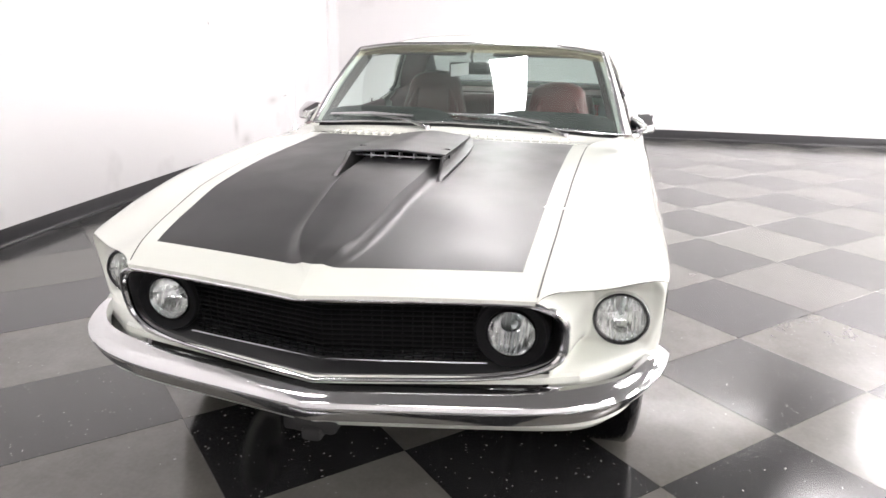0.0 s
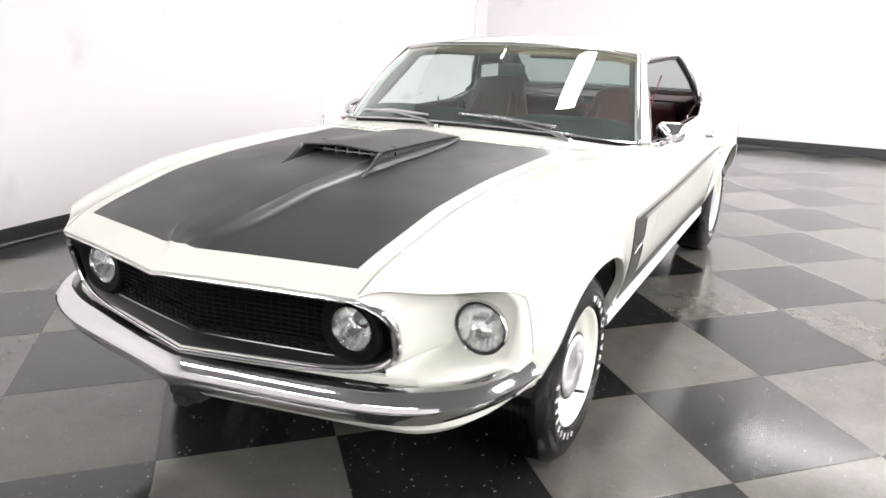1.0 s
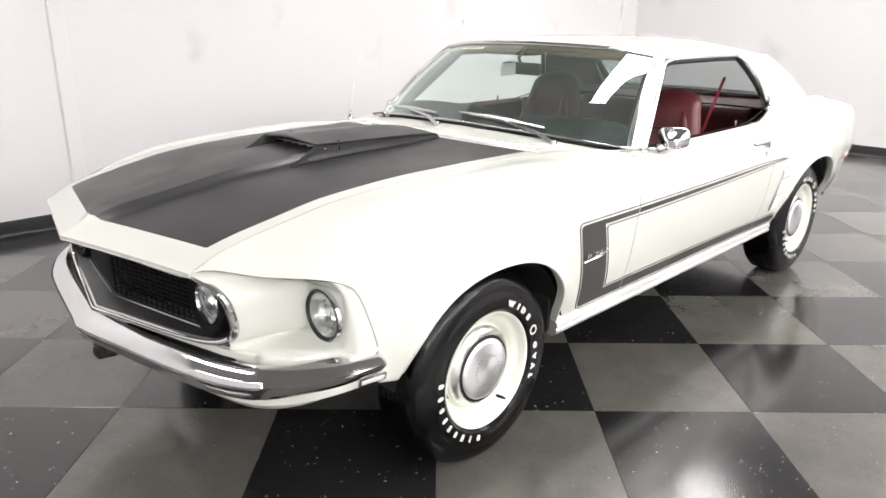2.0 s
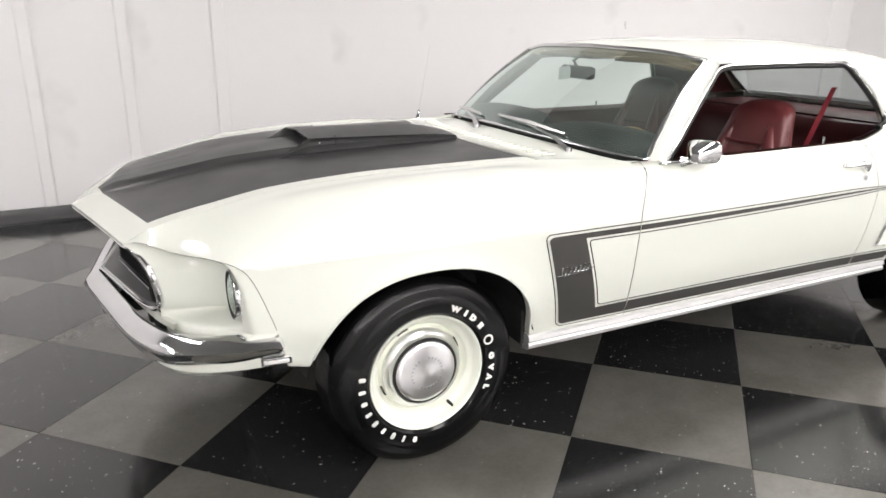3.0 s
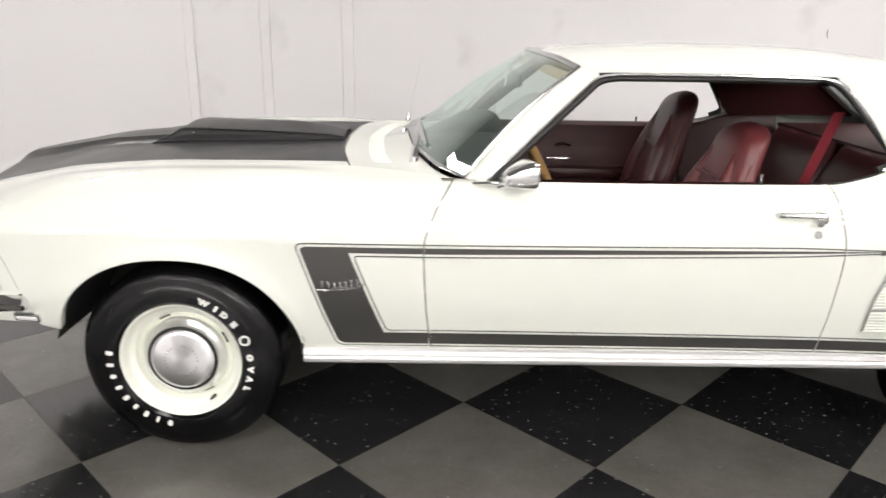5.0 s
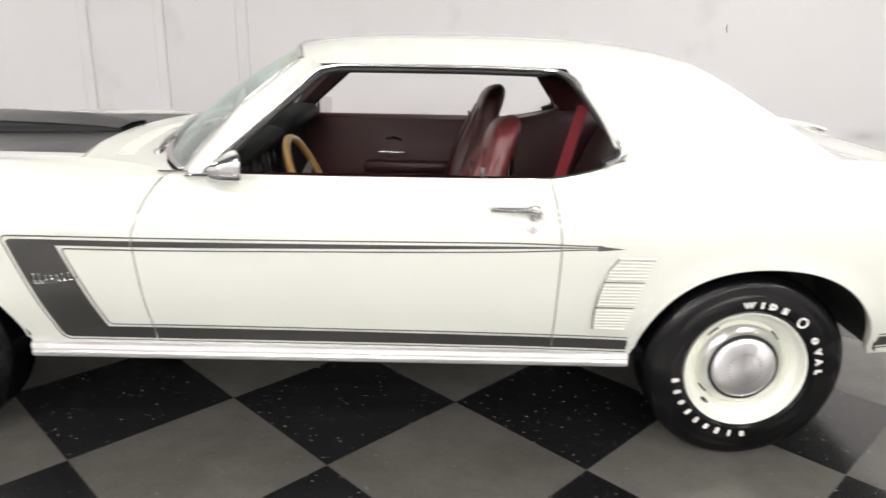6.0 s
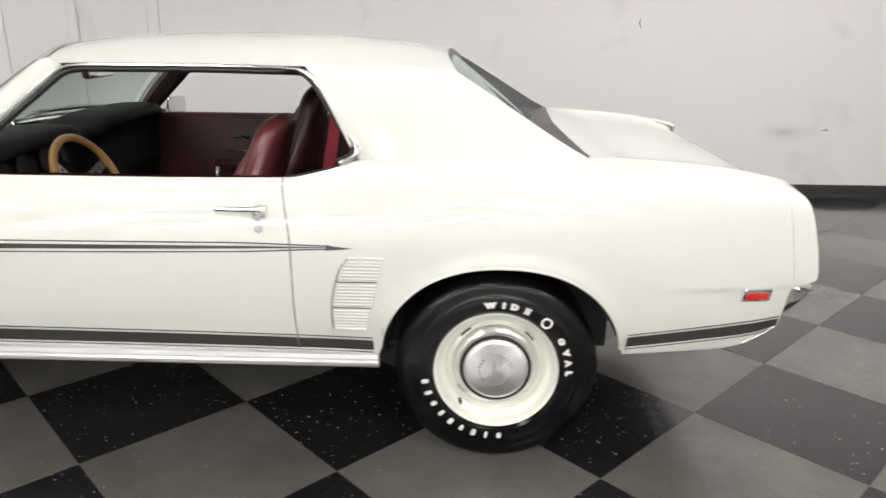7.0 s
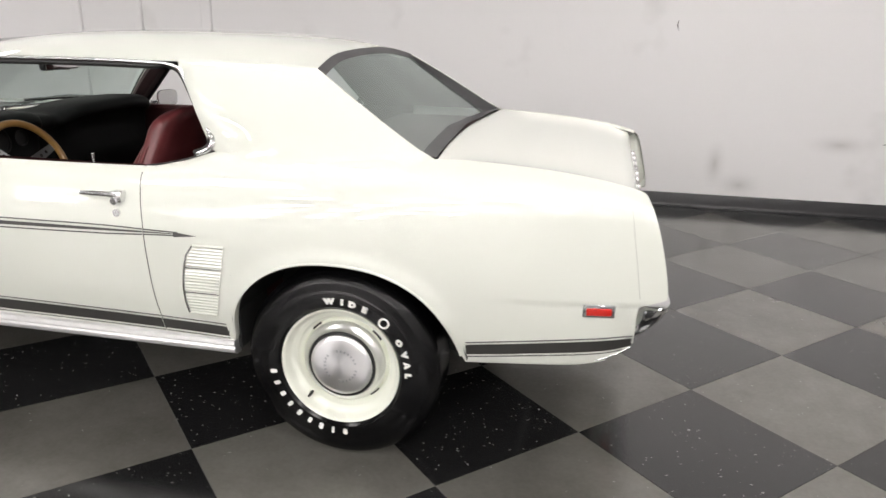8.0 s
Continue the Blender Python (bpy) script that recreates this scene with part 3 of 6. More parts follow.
def hood_geo():
    """Lines of the sheet follow the edge of the raised middle."""
    us = [0.0, 0.012, 0.025, 0.035, 0.045, 0.052] + list(np.linspace(0.062, 0.20, 18)) + list(np.linspace(0.215, 0.985, 46)) + [1.0]
    outer = list(np.linspace(0.42, 0.91, 20)) + [0.93, 0.96, 0.985, 1.0]
    g = Geo()
    rows = []
    for u in us:
        w1 = BULGE(u) / 0.58
        w2 = w1 + 0.044 / 0.58
        ws = list(np.linspace(0, w1, 13)) + list(np.linspace(w1, w2, 9))[1:] + list(np.linspace(w2, 0.42, 9))[1:-1] + outer
        ws = [-w for w in reversed(ws[1:])] + ws
        rows.append([hood_point(u, w) for w in ws])
    n = len(ws)
    front = [p + Vector((0.012, 0, -0.016)) for p in rows[0]]
    back = [p + Vector((0.002, 0, -0.03)) for p in rows[-1]]
    g.grid([front, [p + Vector((0.001, 0, -0.010)) for p in rows[0]]] + rows + [back])
    for k in range(len(g.f)):
        a, b = divmod(k, n - 1)
        u = us[min(max(a - 2, 0), len(us) - 1)]
        w = abs(ws[b] + ws[b + 1]) / 2
        g.i[k] = 1 if 0.06 < u and w < 0.912 and a - 2 < len(us) - 1 else 0
    for e in (0, -1):
        g.grid([[r[e] for r in rows], [r[e] + Vector((0, 0, -0.012)) for r in rows]])
    return g


hood = part("hood", hood_geo(), [PAINT, BLACKOUT], car, "white hood with a satin black panel", sharp=14)


# Thin black line along each hood gap, added in place of its shade.
for s in (-1, 1):
    part("hood_seal", Geo().tube([Vector((x, s * (TOP_Y(x) - 0.002), TOP_Z(x) - 0.0035)) for x in np.linspace(-0.83, 0.54, 60)], 0.003, 6), GASKET, car)


# ---- hood scoop ----
def scoop_geo():
    """A raised scoop with an open mouth: a crowned top, a crisp upper edge and a sharp lower ridge that meet in a point behind."""
    g = Geo()
    x0, x1, x2 = -0.285, -0.16, 0.468
    half = smooth_curve((-0.285, -0.16, 0.05, 0.3, 0.47), (0.176, 0.167, 0.163, 0.150, 0.130))
    edge_z = smooth_curve((-0.285, -0.215, -0.16, 0.0, 0.2, 0.4, 0.47), (0.953, 0.985, 1.014, 1.010, 1.004, 0.992, 0.983))
    crown = smooth_curve((-0.16, 0.0, 0.25, 0.38, 0.47), (1.024, 1.030, 1.026, 1.012, 0.989))
    wide = smooth_curve((-0.285, -0.16, 0.1, 0.3, 0.47), (0.006, 0.022, 0.028, 0.024, 0.004))
    base_z = lambda x: TOP_Z(x) + 0.011
    cap = []
    for x in np.linspace(x1, x2, 24):
        h, e, t = half(x), edge_z(x), crown(x)
        cap.append([(x, y * h, e + (t - e) * (1 - abs(y) ** 1.25)) for y in np.linspace(-1, 1, 17)])
    under = [(x + 0.006, y, z - 0.010) for x, y, z in cap[0]]
    inner = [(x + 0.10, y, z - 0.012) for x, y, z in cap[0]]
    g.grid([inner, under, [(x - 0.004, y, z - 0.004) for x, y, z in cap[0]]] + cap)
    for s in (-1, 1):
        rows = []
        for x in np.linspace(x0, x2, 34):
            h, t, b, w = half(x), edge_z(x), base_z(x), wide(x)
            r = min(b + 0.010, t - 0.003)
            sec = ((h - 0.014, b - 0.01), (h - 0.012, t - 0.005), (h - 0.004, t), (h, t - 0.002), (h - 0.35 * w, lerp(t, r, 0.30)), (h - 0.45 * w, lerp(t, r, 0.62)), (h + 0.1 * w, lerp(t, r, 0.86)), (h + w, r), (h + w - 0.001, r - 0.003), (h + w - 0.010, b - 0.012))
            rows.append([(x, s * y, z) for y, z in sec])
        g.grid(rows)
    return g


scoop = part("hood_scoop", scoop_geo(), BLACKOUT, car, "satin black raised hood scoop", sharp=24)
mouth = Geo().grid([[(-0.06, y, z) for y in np.linspace(-0.16, 0.16, 5)] for z in (0.95, 0.985, 1.016)])
bars = Geo()
for y in (-0.10, -0.05, 0.0, 0.05, 0.10):
    bars.box((-0.125, y - 0.002, 0.965), (-0.09, y + 0.002, 1.018), 0.0006)
bars.box((-0.126, -0.16, 0.992), (-0.12, 0.16, 0.996), 0.001)
part("scoop_grille", mouth, GRILLE, scoop)
part("scoop_bars", bars, BRUSHED, scoop, "thin grey bars inside the scoop")


# ---- cowl, windshield, roof ----
BASE_C = smooth_curve((0.0, 0.35, 0.60, 0.755), (0.735, 0.775, 0.845, 0.94))      # windshield base, x over y
BASE_Z = smooth_curve((0.0, 0.4, 0.755), (0.995, 0.980, 0.945))
HEAD_C = smooth_curve((0.0, 0.35, 0.63), (1.225, 1.245, 1.303))
HEAD_Z = smooth_curve((0.0, 0.4, 0.63), (1.325, 1.315, 1.287))


def cowl_geo():
    rows = []
    for t in np.linspace(0, 1, 8):
        row = []
        for w in np.linspace(-1, 1, 33):
            yf, yb = w * 0.605, w * 0.765
            a = Vector((HOOD_REAR(abs(yf)) + 0.006, yf, hood_point(1.0, w)[2] if abs(w) < 1 else TOP_Z(0.55)))
            b = Vector((BASE_C(abs(w) * 0.755) - 0.012, yb, BASE_Z(abs(w) * 0.755) - 0.014))
            if t == 0:
                p = a + Vector((0, 0, -0.03))
            else:
                p = lerp(a, b, (t - 1 / 7) / (6 / 7))
                p.z -= 0.012 * math.sin(math.pi * (t - 1 / 7) / (6 / 7)) * (1 - w ** 6)
            row.append(p)
        rows.append(row)
    return Geo().grid(rows)


cowl = part("cowl", cowl_geo(), PAINT, car, "white cowl panel with vent slots")
for k in range(28):
    w = lerp(-0.52, 0.52, k / 27)
    xx, zz = lerp(HOOD_REAR(abs(w)), BASE_C(abs(w)), 0.45), lerp(0.960, 0.950, abs(w) / 0.52)
    part("vent_slat", Geo().box((xx - 0.03, w - 0.004, zz), (xx + 0.03, w + 0.004, zz + 0.007), 0.001), PAINT, cowl)


def shield(u, w, lift=0.0):
    """Windshield: u from the base to the header, w from -1 to 1 across."""
    yb, yt = abs(w) * 0.75, abs(w) * 0.625
    b, t = Vector((BASE_C(yb), yb, BASE_Z(yb))), Vector((HEAD_C(yt), yt, HEAD_Z(yt)))
    p = lerp(b, t, u) + Vector((-0.55, 0, 0.83)) * (0.022 * math.sin(math.pi * u) + lift)
    return Vector((p.x, math.copysign(p.y, w), p.z))


WS = np.linspace(-1, 1, 37)
glass = part("windshield", Geo().grid([[shield(u, w) for w in WS] for u in np.linspace(0.01, 0.86, 14)]), GLASS, car, "clear curved windshield with a tinted band")
glass.visible_shadow = False
band = part("shade_band", Geo().grid([[shield(u, w) for w in WS] for u in np.linspace(0.86, 0.99, 4)]), SHADE, glass)
band.visible_shadow = False
loop = [shield(0, w, 0.004) for w in np.linspace(-1, 1, 41)] + [shield(u, 1, 0.004) for u in np.linspace(0.04, 0.96, 12)] + [shield(1, w, 0.004) for w in np.linspace(1, -1, 41)] + [shield(u, -1, 0.004) for u in np.linspace(0.96, 0.04, 12)]
part("windshield_trim", Geo().tube(loop, 0.010, 8, flat=0.6, closed=True), ALU, glass, "bright chrome windshield moulding")
seal = []
for a, b in ((0.0, 0.006), (0.965, 1.0)):
    seal.append([[shield(u, w, -0.006) for w in WS] for u in np.linspace(a, b, 3)])
gs = Geo()
for rows in seal:
    gs.grid(rows)
for s in (-1, 1):
    gs.grid([[shield(u, s * w, -0.006) for u in np.linspace(0, 1, 12)] for w in (0.991, 0.996, 1.0)])
part("windshield_gasket", gs, GASKET, glass)

RAIL_Y = smooth_curve((1.25, 1.5, 2.0, 2.3, 2.62), (0.638, 0.640, 0.638, 0.625, 0.585))
RAIL_Z = smooth_curve((1.25, 1.45, 1.8, 2.15, 2.4, 2.62), (1.274, 1.278, 1.279, 1.273, 1.268, 1.260))
ROOF_Z = smooth_curve((1.22, 1.35, 1.55, 1.8, 2.15, 2.4, 2.55, 2.66), (1.326, 1.346, 1.359, 1.363, 1.357, 1.338, 1.314, 1.283))
REAR_HEAD = smooth_curve((0.0, 0.3, 0.585), (2.585, 2.592, 2.625))


def roof_geo():
    """The roof skin and the two sail panels, in one sheet."""
    g, aft = Geo(), {}
    stations = [("f", 0.0)] + [("m", x) for x in np.linspace(1.36, 2.16, 18)] + [("r", k / 10) for k in range(1, 11)]
    ws = np.linspace(-1, 1, 41)
    rows = []
    edge = []
    for kind, t in stations:
        row = []
        for w in ws:
            a = abs(w)
            if kind == "f":
                x = HEAD_C(a * 0.63) + 0.012
            elif kind == "m":
                x = lerp(HEAD_C(a * 0.63) + 0.012, t, sstep(1.30, 1.55, t)) if t < 1.55 else t
                x = max(x, HEAD_C(a * 0.63) + 0.012 + (t - 1.31) * 0.35) if t < 1.55 else x
            else:
                x = lerp(2.16, REAR_HEAD(a * 0.585), t)
            ye = RAIL_Y(x) if a < 1 else RAIL_Y(x)
            z = ROOF_Z(x) - (ROOF_Z(x) - RAIL_Z(x)) * a ** 3.0
            row.append(Vector((x, w * ye, z)))
        rows.append(row)
        if kind == "r" or (kind == "m" and t > 2.15):
            edge.append(row[-1])
    lipf = [p + Vector((-0.006, 0, -0.018)) for p in rows[0]]
    lipr = [p + Vector((0.004, 0, -0.03)) for p in rows[-1]]
    g.grid([lipf] + rows + [lipr])
    n = len(edge)
    for s in (-1, 1):
        sail = []
        for k in range(n):
            u = k / (n - 1)
            top = edge[k]
            bx = lerp(2.335, 3.045, u)
            bot = Vector((bx, lerp(0.752, 0.69, sstep(0.75, 1.0, u)), TOP_Z(bx) + 0.001))
            col = []
            for j in range(15):
                v = j / 14
                p = lerp(bot, Vector((top.x, abs(top.y), top.z)), v)
                bulge = 0.028 * math.sin(math.pi * v) * (1 - 0.4 * u) + 0.012 * math.sin(math.pi * v) ** 2
                curve = 0.035 * math.sin(math.pi * v) * (1 - u)
                p += Vector((curve * 0.5, bulge, -0.0))
                if v < 0.5:
                    hold = sstep(0.0, 0.32, u) * (1 - sstep(0.82, 1.0, u))
                    low_v = lerp(1.0, 0.87, hold)
                    fa, fb = side(bx, low_v), side(bx, lerp(1.0, 0.975, hold))
                    end = lerp(bot, Vector((top.x, abs(top.y), top.z)), 0.5)
                    k4 = 0.5
                    end += Vector((0.0175 * math.sin(math.pi * k4) * (1 - u), 0.028 * math.sin(math.pi * k4) * (1 - 0.4 * u) + 0.012 * math.sin(math.pi * k4) ** 2, 0))
                    a, b, q = Vector((bx, fa[0] - 0.0015, fa[1])), Vector((lerp(bx, end.x, 0.15), fb[0] - 0.004, fb[1] + 0.004)), v / k4
                    p = a * (1 - q) ** 2 + b * (2 * q * (1 - q)) + end * q * q
                col.append(Vector((p.x, s * p.y, p.z)))
            for _ in range(10):
                col = [col[0]] + [col[j] * 0.5 + (col[j - 1] + col[j + 1]) * 0.25 for j in range(1, 14)] + [col[14]]
            sail.append(col)
        for _ in range(16):
            sail = [sail[0]] + [[c if j in (0, 14) else c * 0.5 + (sail[k - 1][j] + sail[k + 1][j]) * 0.25 for j, c in enumerate(sail[k])] for k in range(1, n - 1)] + [sail[-1]]
        turned = [p + Vector((-0.013, -s * 0.007, -0.001)) for p in sail[0]]
        front = [p + Vector((-0.006, -s * 0.035, 0)) for p in sail[0]]
        back = [p + Vector((0.003, -s * 0.012, -0.004)) for p in sail[-1]]
        g.grid([front, turned] + sail + [back])
        aft[s] = sail[-1]
    return g, rows, edge, aft


roof_g, ROOF_ROWS, SAIL_EDGE, SAIL_AFT = roof_geo()
part("roof", roof_g, PAINT, car, "white roof with sail panels", sharp=40, weld=2e-4)


def pillar_geo(s):
    """Windshield pillar: a box section that leans back from the cowl to the header."""
    rows = []
    for u in np.linspace(-0.02, 1.0, 10):
        a = shield(u, 1)
        b = Vector((lerp(1.000, 1.366, u), lerp(0.785, 0.640, u), lerp(0.946, 1.274, u)))
        rows.append([Vector((p.x, s * p.y, p.z)) for p in (a + Vector((0.004, -0.02, -0.012)), a, a + Vector((0.01, 0.012, 0.003)), lerp(a, b, 0.5) + Vector((0, 0.014, 0.012)), b, b + Vector((0.004, -0.012, -0.014)), b + Vector((-0.01, -0.05, -0.02)))])
    return Geo().grid(rows, closed=True)


for s in (-1, 1):
    part("windshield_pillar", pillar_geo(s), PAINT, car, sharp=50)
    rows = []
    for u in np.linspace(0.0, 1.0, 10):
        a, b = shield(u, 1), Vector((lerp(1.000, 1.366, u), lerp(0.785, 0.640, u), lerp(0.946, 1.274, u)))
        rows.append([Vector((p.x, s * p.y, p.z)) for p in (a + Vector((0.006, -0.026, -0.016)), a + Vector((0.03, -0.052, -0.030)), b + Vector((-0.012, -0.060, -0.030)), b + Vector((0.006, -0.020, -0.019)))])
    part("pillar_trim", Geo().grid(rows), HEADLINER, car, "dark maroon pillar cover")


def opening_path(s, inset=0.0):
    """The edge of the side window opening, from the cowl up, along the rail and down the sail panel."""
    pts = [Vector((lerp(1.004, 1.366, u) + inset, lerp(0.785, 0.640, u), lerp(0.950, 1.268, u) - inset)) for u in np.linspace(0, 0.98, 10)]
    pts += [Vector((x, RAIL_Y(x) + 0.004, RAIL_Z(x) - 0.006 - inset)) for x in np.linspace(1.42, 2.07, 12)]
    down = [(2.115, 0.634, 1.266), (2.155, 0.641, 1.253), (2.187, 0.656, 1.228), (2.24, 0.692, 1.155), (2.295, 0.728, 1.078), (2.328, 0.748, 1.035), (2.318, 0.756, 1.010), (2.27, 0.764, 0.992)]
    pts += [Vector((x - inset, y, z)) for x, y, z in down]
    for _ in range(2):
        pts = [pts[0]] + [q for a, b in zip(pts, pts[1:]) for q in (lerp(a, b, 0.25), lerp(a, b, 0.75))] + [pts[-1]]
    return [Vector((p.x, s * p.y, p.z)) for p in pts]


for s in (-1, 1):
    path = opening_path(s)
    part("drip_rail", Geo().tube(path[:91], [0.0055 for _ in range(91)], 6), ALU, car, "thin chrome drip rail")
    part("window_trim", Geo().tube(path[90:], [0.006 + 0.004 * min(1.0, k / 8) - 0.004 * max(0.0, (k - (len(path) - 98)) / 8) for k in range(len(path) - 90)], 8), ALU, car, "chrome trim behind the side window")
    part("weatherstrip", Geo().tube([p + Vector((0, -s * 0.012, 0)) for p in opening_path(s, 0.012)], 0.0115, 6), GASKET, car)
    belt = [flank(x, TOP_Z(x), 0) for x in np.linspace(2.10, 2.33, 8)]
    part("belt_trim", Geo().tube([Vector((p.x, s * (p.y - 0.002), p.z + 0.003)) for p in belt], 0.0026, 6), GASKET, car, "thin black belt seal")

# ---- rear window ----
BOT = [Vector((lerp(3.052, 2.985, (1 - abs(w)) ** 0.8 * 0.6), w * 0.69, 1.010 + 0.012 * (1 - abs(w)))) for w in np.linspace(-1, 1, 25)]
TOPR = [ROOF_ROWS[-1][int(round(k / 24 * 40))] for k in range(25)]
inner_b = [Vector((p.x - 0.075, p.y * 0.86, p.z - 0.010)) for p in BOT]
inner_t = [Vector((p.x + 0.016, p.y * 0.96, p.z - 0.026)) for p in TOPR]
sail_i = [[lerp(inner_b[e], inner_t[e], u) for u in np.linspace(0, 1, 15)] for e in (0, -1)]
rev = Geo().grid([BOT, inner_b]).grid([TOPR, inner_t])
for a, b in zip((SAIL_AFT[-1], SAIL_AFT[1]), sail_i):
    rev.grid([[p + Vector((0.001, 0, -0.002)) for p in a], b])
back = part("rear_window", Geo().grid([[lerp(b, t, u) for b, t in zip(inner_b, inner_t)] for u in np.linspace(0, 1, 8)]), REARGLASS, car, "tinted rear window set in a dark reveal")
back.visible_shadow = False
part("reveal", rev, REVEAL, back, "dark rear window reveal")

# ---- decklid, tail ----
deck = []
for u in np.linspace(0, 1, 22):
    row = []
    for w in np.linspace(-1, 1, 31):
        xs = lerp(BOT[0].x + 0.003, 3.655, u)
        xm = lerp(BOT[12].x + 0.003, 3.662, u)
        x = lerp(xm, xs, w * w)
        y = w * (TOP_Y(xs) - 0.004)
        z = TOP_Z(xs) - 0.004 + 0.006 * (1 - w * w) * (1 - u) - (1 - abs(w) ** 8) * 0.017 * sstep(0.0, 0.35, u) - 0.012 * sstep(0.7, 1.0, u)
        row.append(Vector((x, y, z)))
    deck.append(row)
deck = [[p + Vector((0, 0, -0.03)) for p in deck[0]]] + deck + [[p + Vector((0.012, 0, -0.02)) for p in deck[-1]], [p + Vector((0.05, 0, -0.16)) for p in deck[-1]]]
g = Geo().grid(deck)
for e in (0, -1):
    g.grid([[r[e] for r in deck], [r[e] + Vector((0, 0, -0.03)) for r in deck]])
decklid = part("decklid", g, PAINT, car, "white decklid with a raised rear lip", sharp=45)
for k in range(7):
    y = lerp(-0.33, 0.33, k / 6)
    xf = lerp(3.662, 3.655, (y / 0.66) ** 2) + 0.0185
    part("deck_badge", Geo().box((xf - 0.008, y - 0.02, 0.862), (xf + 0.008, y + 0.02, 0.890), 0.003), CHROME, decklid)
tail = []
for z, dx in ((0.925, 0.03), (0.90, 0.01), (0.86, 0.0), (0.80, 0.0), (0.70, 0.0), (0.635, 0.0), (0.60, 0.03), (0.50, 0.04), (0.44, 0.06)):
    tail.append([Vector((rear_edge(0, z) - 0.085 * (1 - abs(w) ** 10) - dx - 0.003, w * (flank(rear_edge(0, z) - 0.01, z)[1] - 0.006), z)) for w in np.linspace(-1, 1, 21)])
part("tail_panel", Geo().grid(tail), PAINT, car)
for s in (-1, 1):
    for k in range(3):
        y = s * (0.36 + 0.10 * k)
        part("tail_lamp", Geo().box((3.63, y - 0.035, 0.665), (3.706, y + 0.035, 0.80), 0.008), LENS_RED, car, "red tail lamp")

# ---- sills, floor pan, wheel housings ----
for s in (-1, 1):
    rows = []
    for x in np.linspace(0.405, 2.385, 40):
        rows.append([(x, s * y, z) for y, z in ((0.79, 0.377), (0.812, 0.375), (0.822, 0.368), (0.825, 0.354), (0.818, 0.345), (0.824, 0.338), (0.822, 0.326), (0.808, 0.316), (0.78, 0.314))])
    g = Geo().grid(rows)
    g.poly(rows[0]).poly(rows[-1])
    part("sill_moulding", g, SILL, car, "bright ribbed aluminium sill moulding", sharp=25)
pan = Geo().box((-0.42, -0.36, 0.30), (3.30, 0.36, 0.42), 0.02).box((0.43, -0.79, 0.30), (2.36, 0.79, 0.42), 0.02)
pan.box((3.16, -0.70, 0.42), (3.60, 0.70, 0.52), 0.03).box((-0.62, -0.66, 0.46), (-0.42, 0.66, 0.56), 0.03)
part("floor_pan", pan, UNDER, car)
part("firewall", Geo().box((0.52, -0.74, 0.40), (0.56, 0.74, 0.90), 0.01), UNDER, car)
for xc in (0.005, REAR + 0.012):
    for s in (-1, 1):
        rows = []
        for y in (0.835, 0.75, 0.60, 0.46):
            rows.append([(xc + 0.42 * math.cos(a), s * y, 0.30 + 0.43 * math.sin(a)) for a in np.linspace(0.24, math.pi - 0.24, 24)])
        g = Geo().grid(rows)
        g.poly(rows[-1])
        part("wheel_housing", g, UNDER, car, "black wheel housing")
for xc in (0.0, REAR):
    part("axle", Geo().tube([(xc, -0.62, 0.33), (xc, 0.62, 0.33)], 0.045, 10).box((xc - 0.10, -0.12, 0.22), (xc + 0.10, 0.12, 0.42), 0.04), UNDER, car)

# Black strips nearly flush in the door gaps, drawn for the shade inside them.
for s in (-1, 1):
    for gap in (GAP_F, GAP_R):
        pts = [flank(gap(z), z, -0.0046) for z in np.linspace(0.38, 0.93, 34)]
        part("door_seal", Geo().tube([Vector((p.x, s * p.y, p.z)) for p in pts], 0.0040, 8), GASKET, car)


for s in (-1, 1):
    for xc, a, top in ARCHES:
        pts = []
        for t in np.linspace(0.0, math.pi, 90):
            c = math.cos(t)
            x = xc - a * math.copysign(abs(c) ** (2 / 2.25), c)
            z = 0.33 + (top - 0.33) * math.sin(t) ** (2 / 2.25)
            if z > LOW_Z(x) + 0.012:
                p = flank(x, z, 0.0005)
                pts.append(Vector((p.x, s * p.y, p.z)))
        part("arch_trim", Geo().tube(pts, 0.0040, 6), PAINT, car, "rolled white wheel opening lip")
        for xe, zb in ((xc - 0.405, 0.47 if xc < 1 else 0.33), (xc + 0.385, 0.33 if xc < 1 else 0.42)):
            part("splash_plate", Geo().box((xe, min(s * 0.45, s * 0.79), zb), (xe + 0.02, max(s * 0.45, s * 0.79), 0.56), 0.006), UNDER, car)
    low_edge = [flank(x, LOW_Z(x) + 0.006, 0.001) for x in np.linspace(3.58, 3.684, 14)]
    part("quarter_edge_trim", Geo().tube([Vector((p.x, s * p.y, p.z)) for p in low_edge], 0.0028, 6), ALU, car, "thin bright lower edge trim")
    for xc in (0.005, REAR + 0.012):
        part("inner_housing", Geo().box((xc - 0.42, min(s * 0.43, s * 0.45), 0.24), (xc + 0.42, max(s * 0.43, s * 0.45), 0.62), 0.01), UNDER, car)
    pts = [flank(lerp(3.694, 3.650, (z - 0.645) / 0.26), z, 0.0) for z in np.linspace(0.648, 0.905, 20)]
    part("tail_seam", Geo().tube([Vector((p.x, s * p.y, p.z)) for p in pts], 0.0004, 5), GASKET, car)


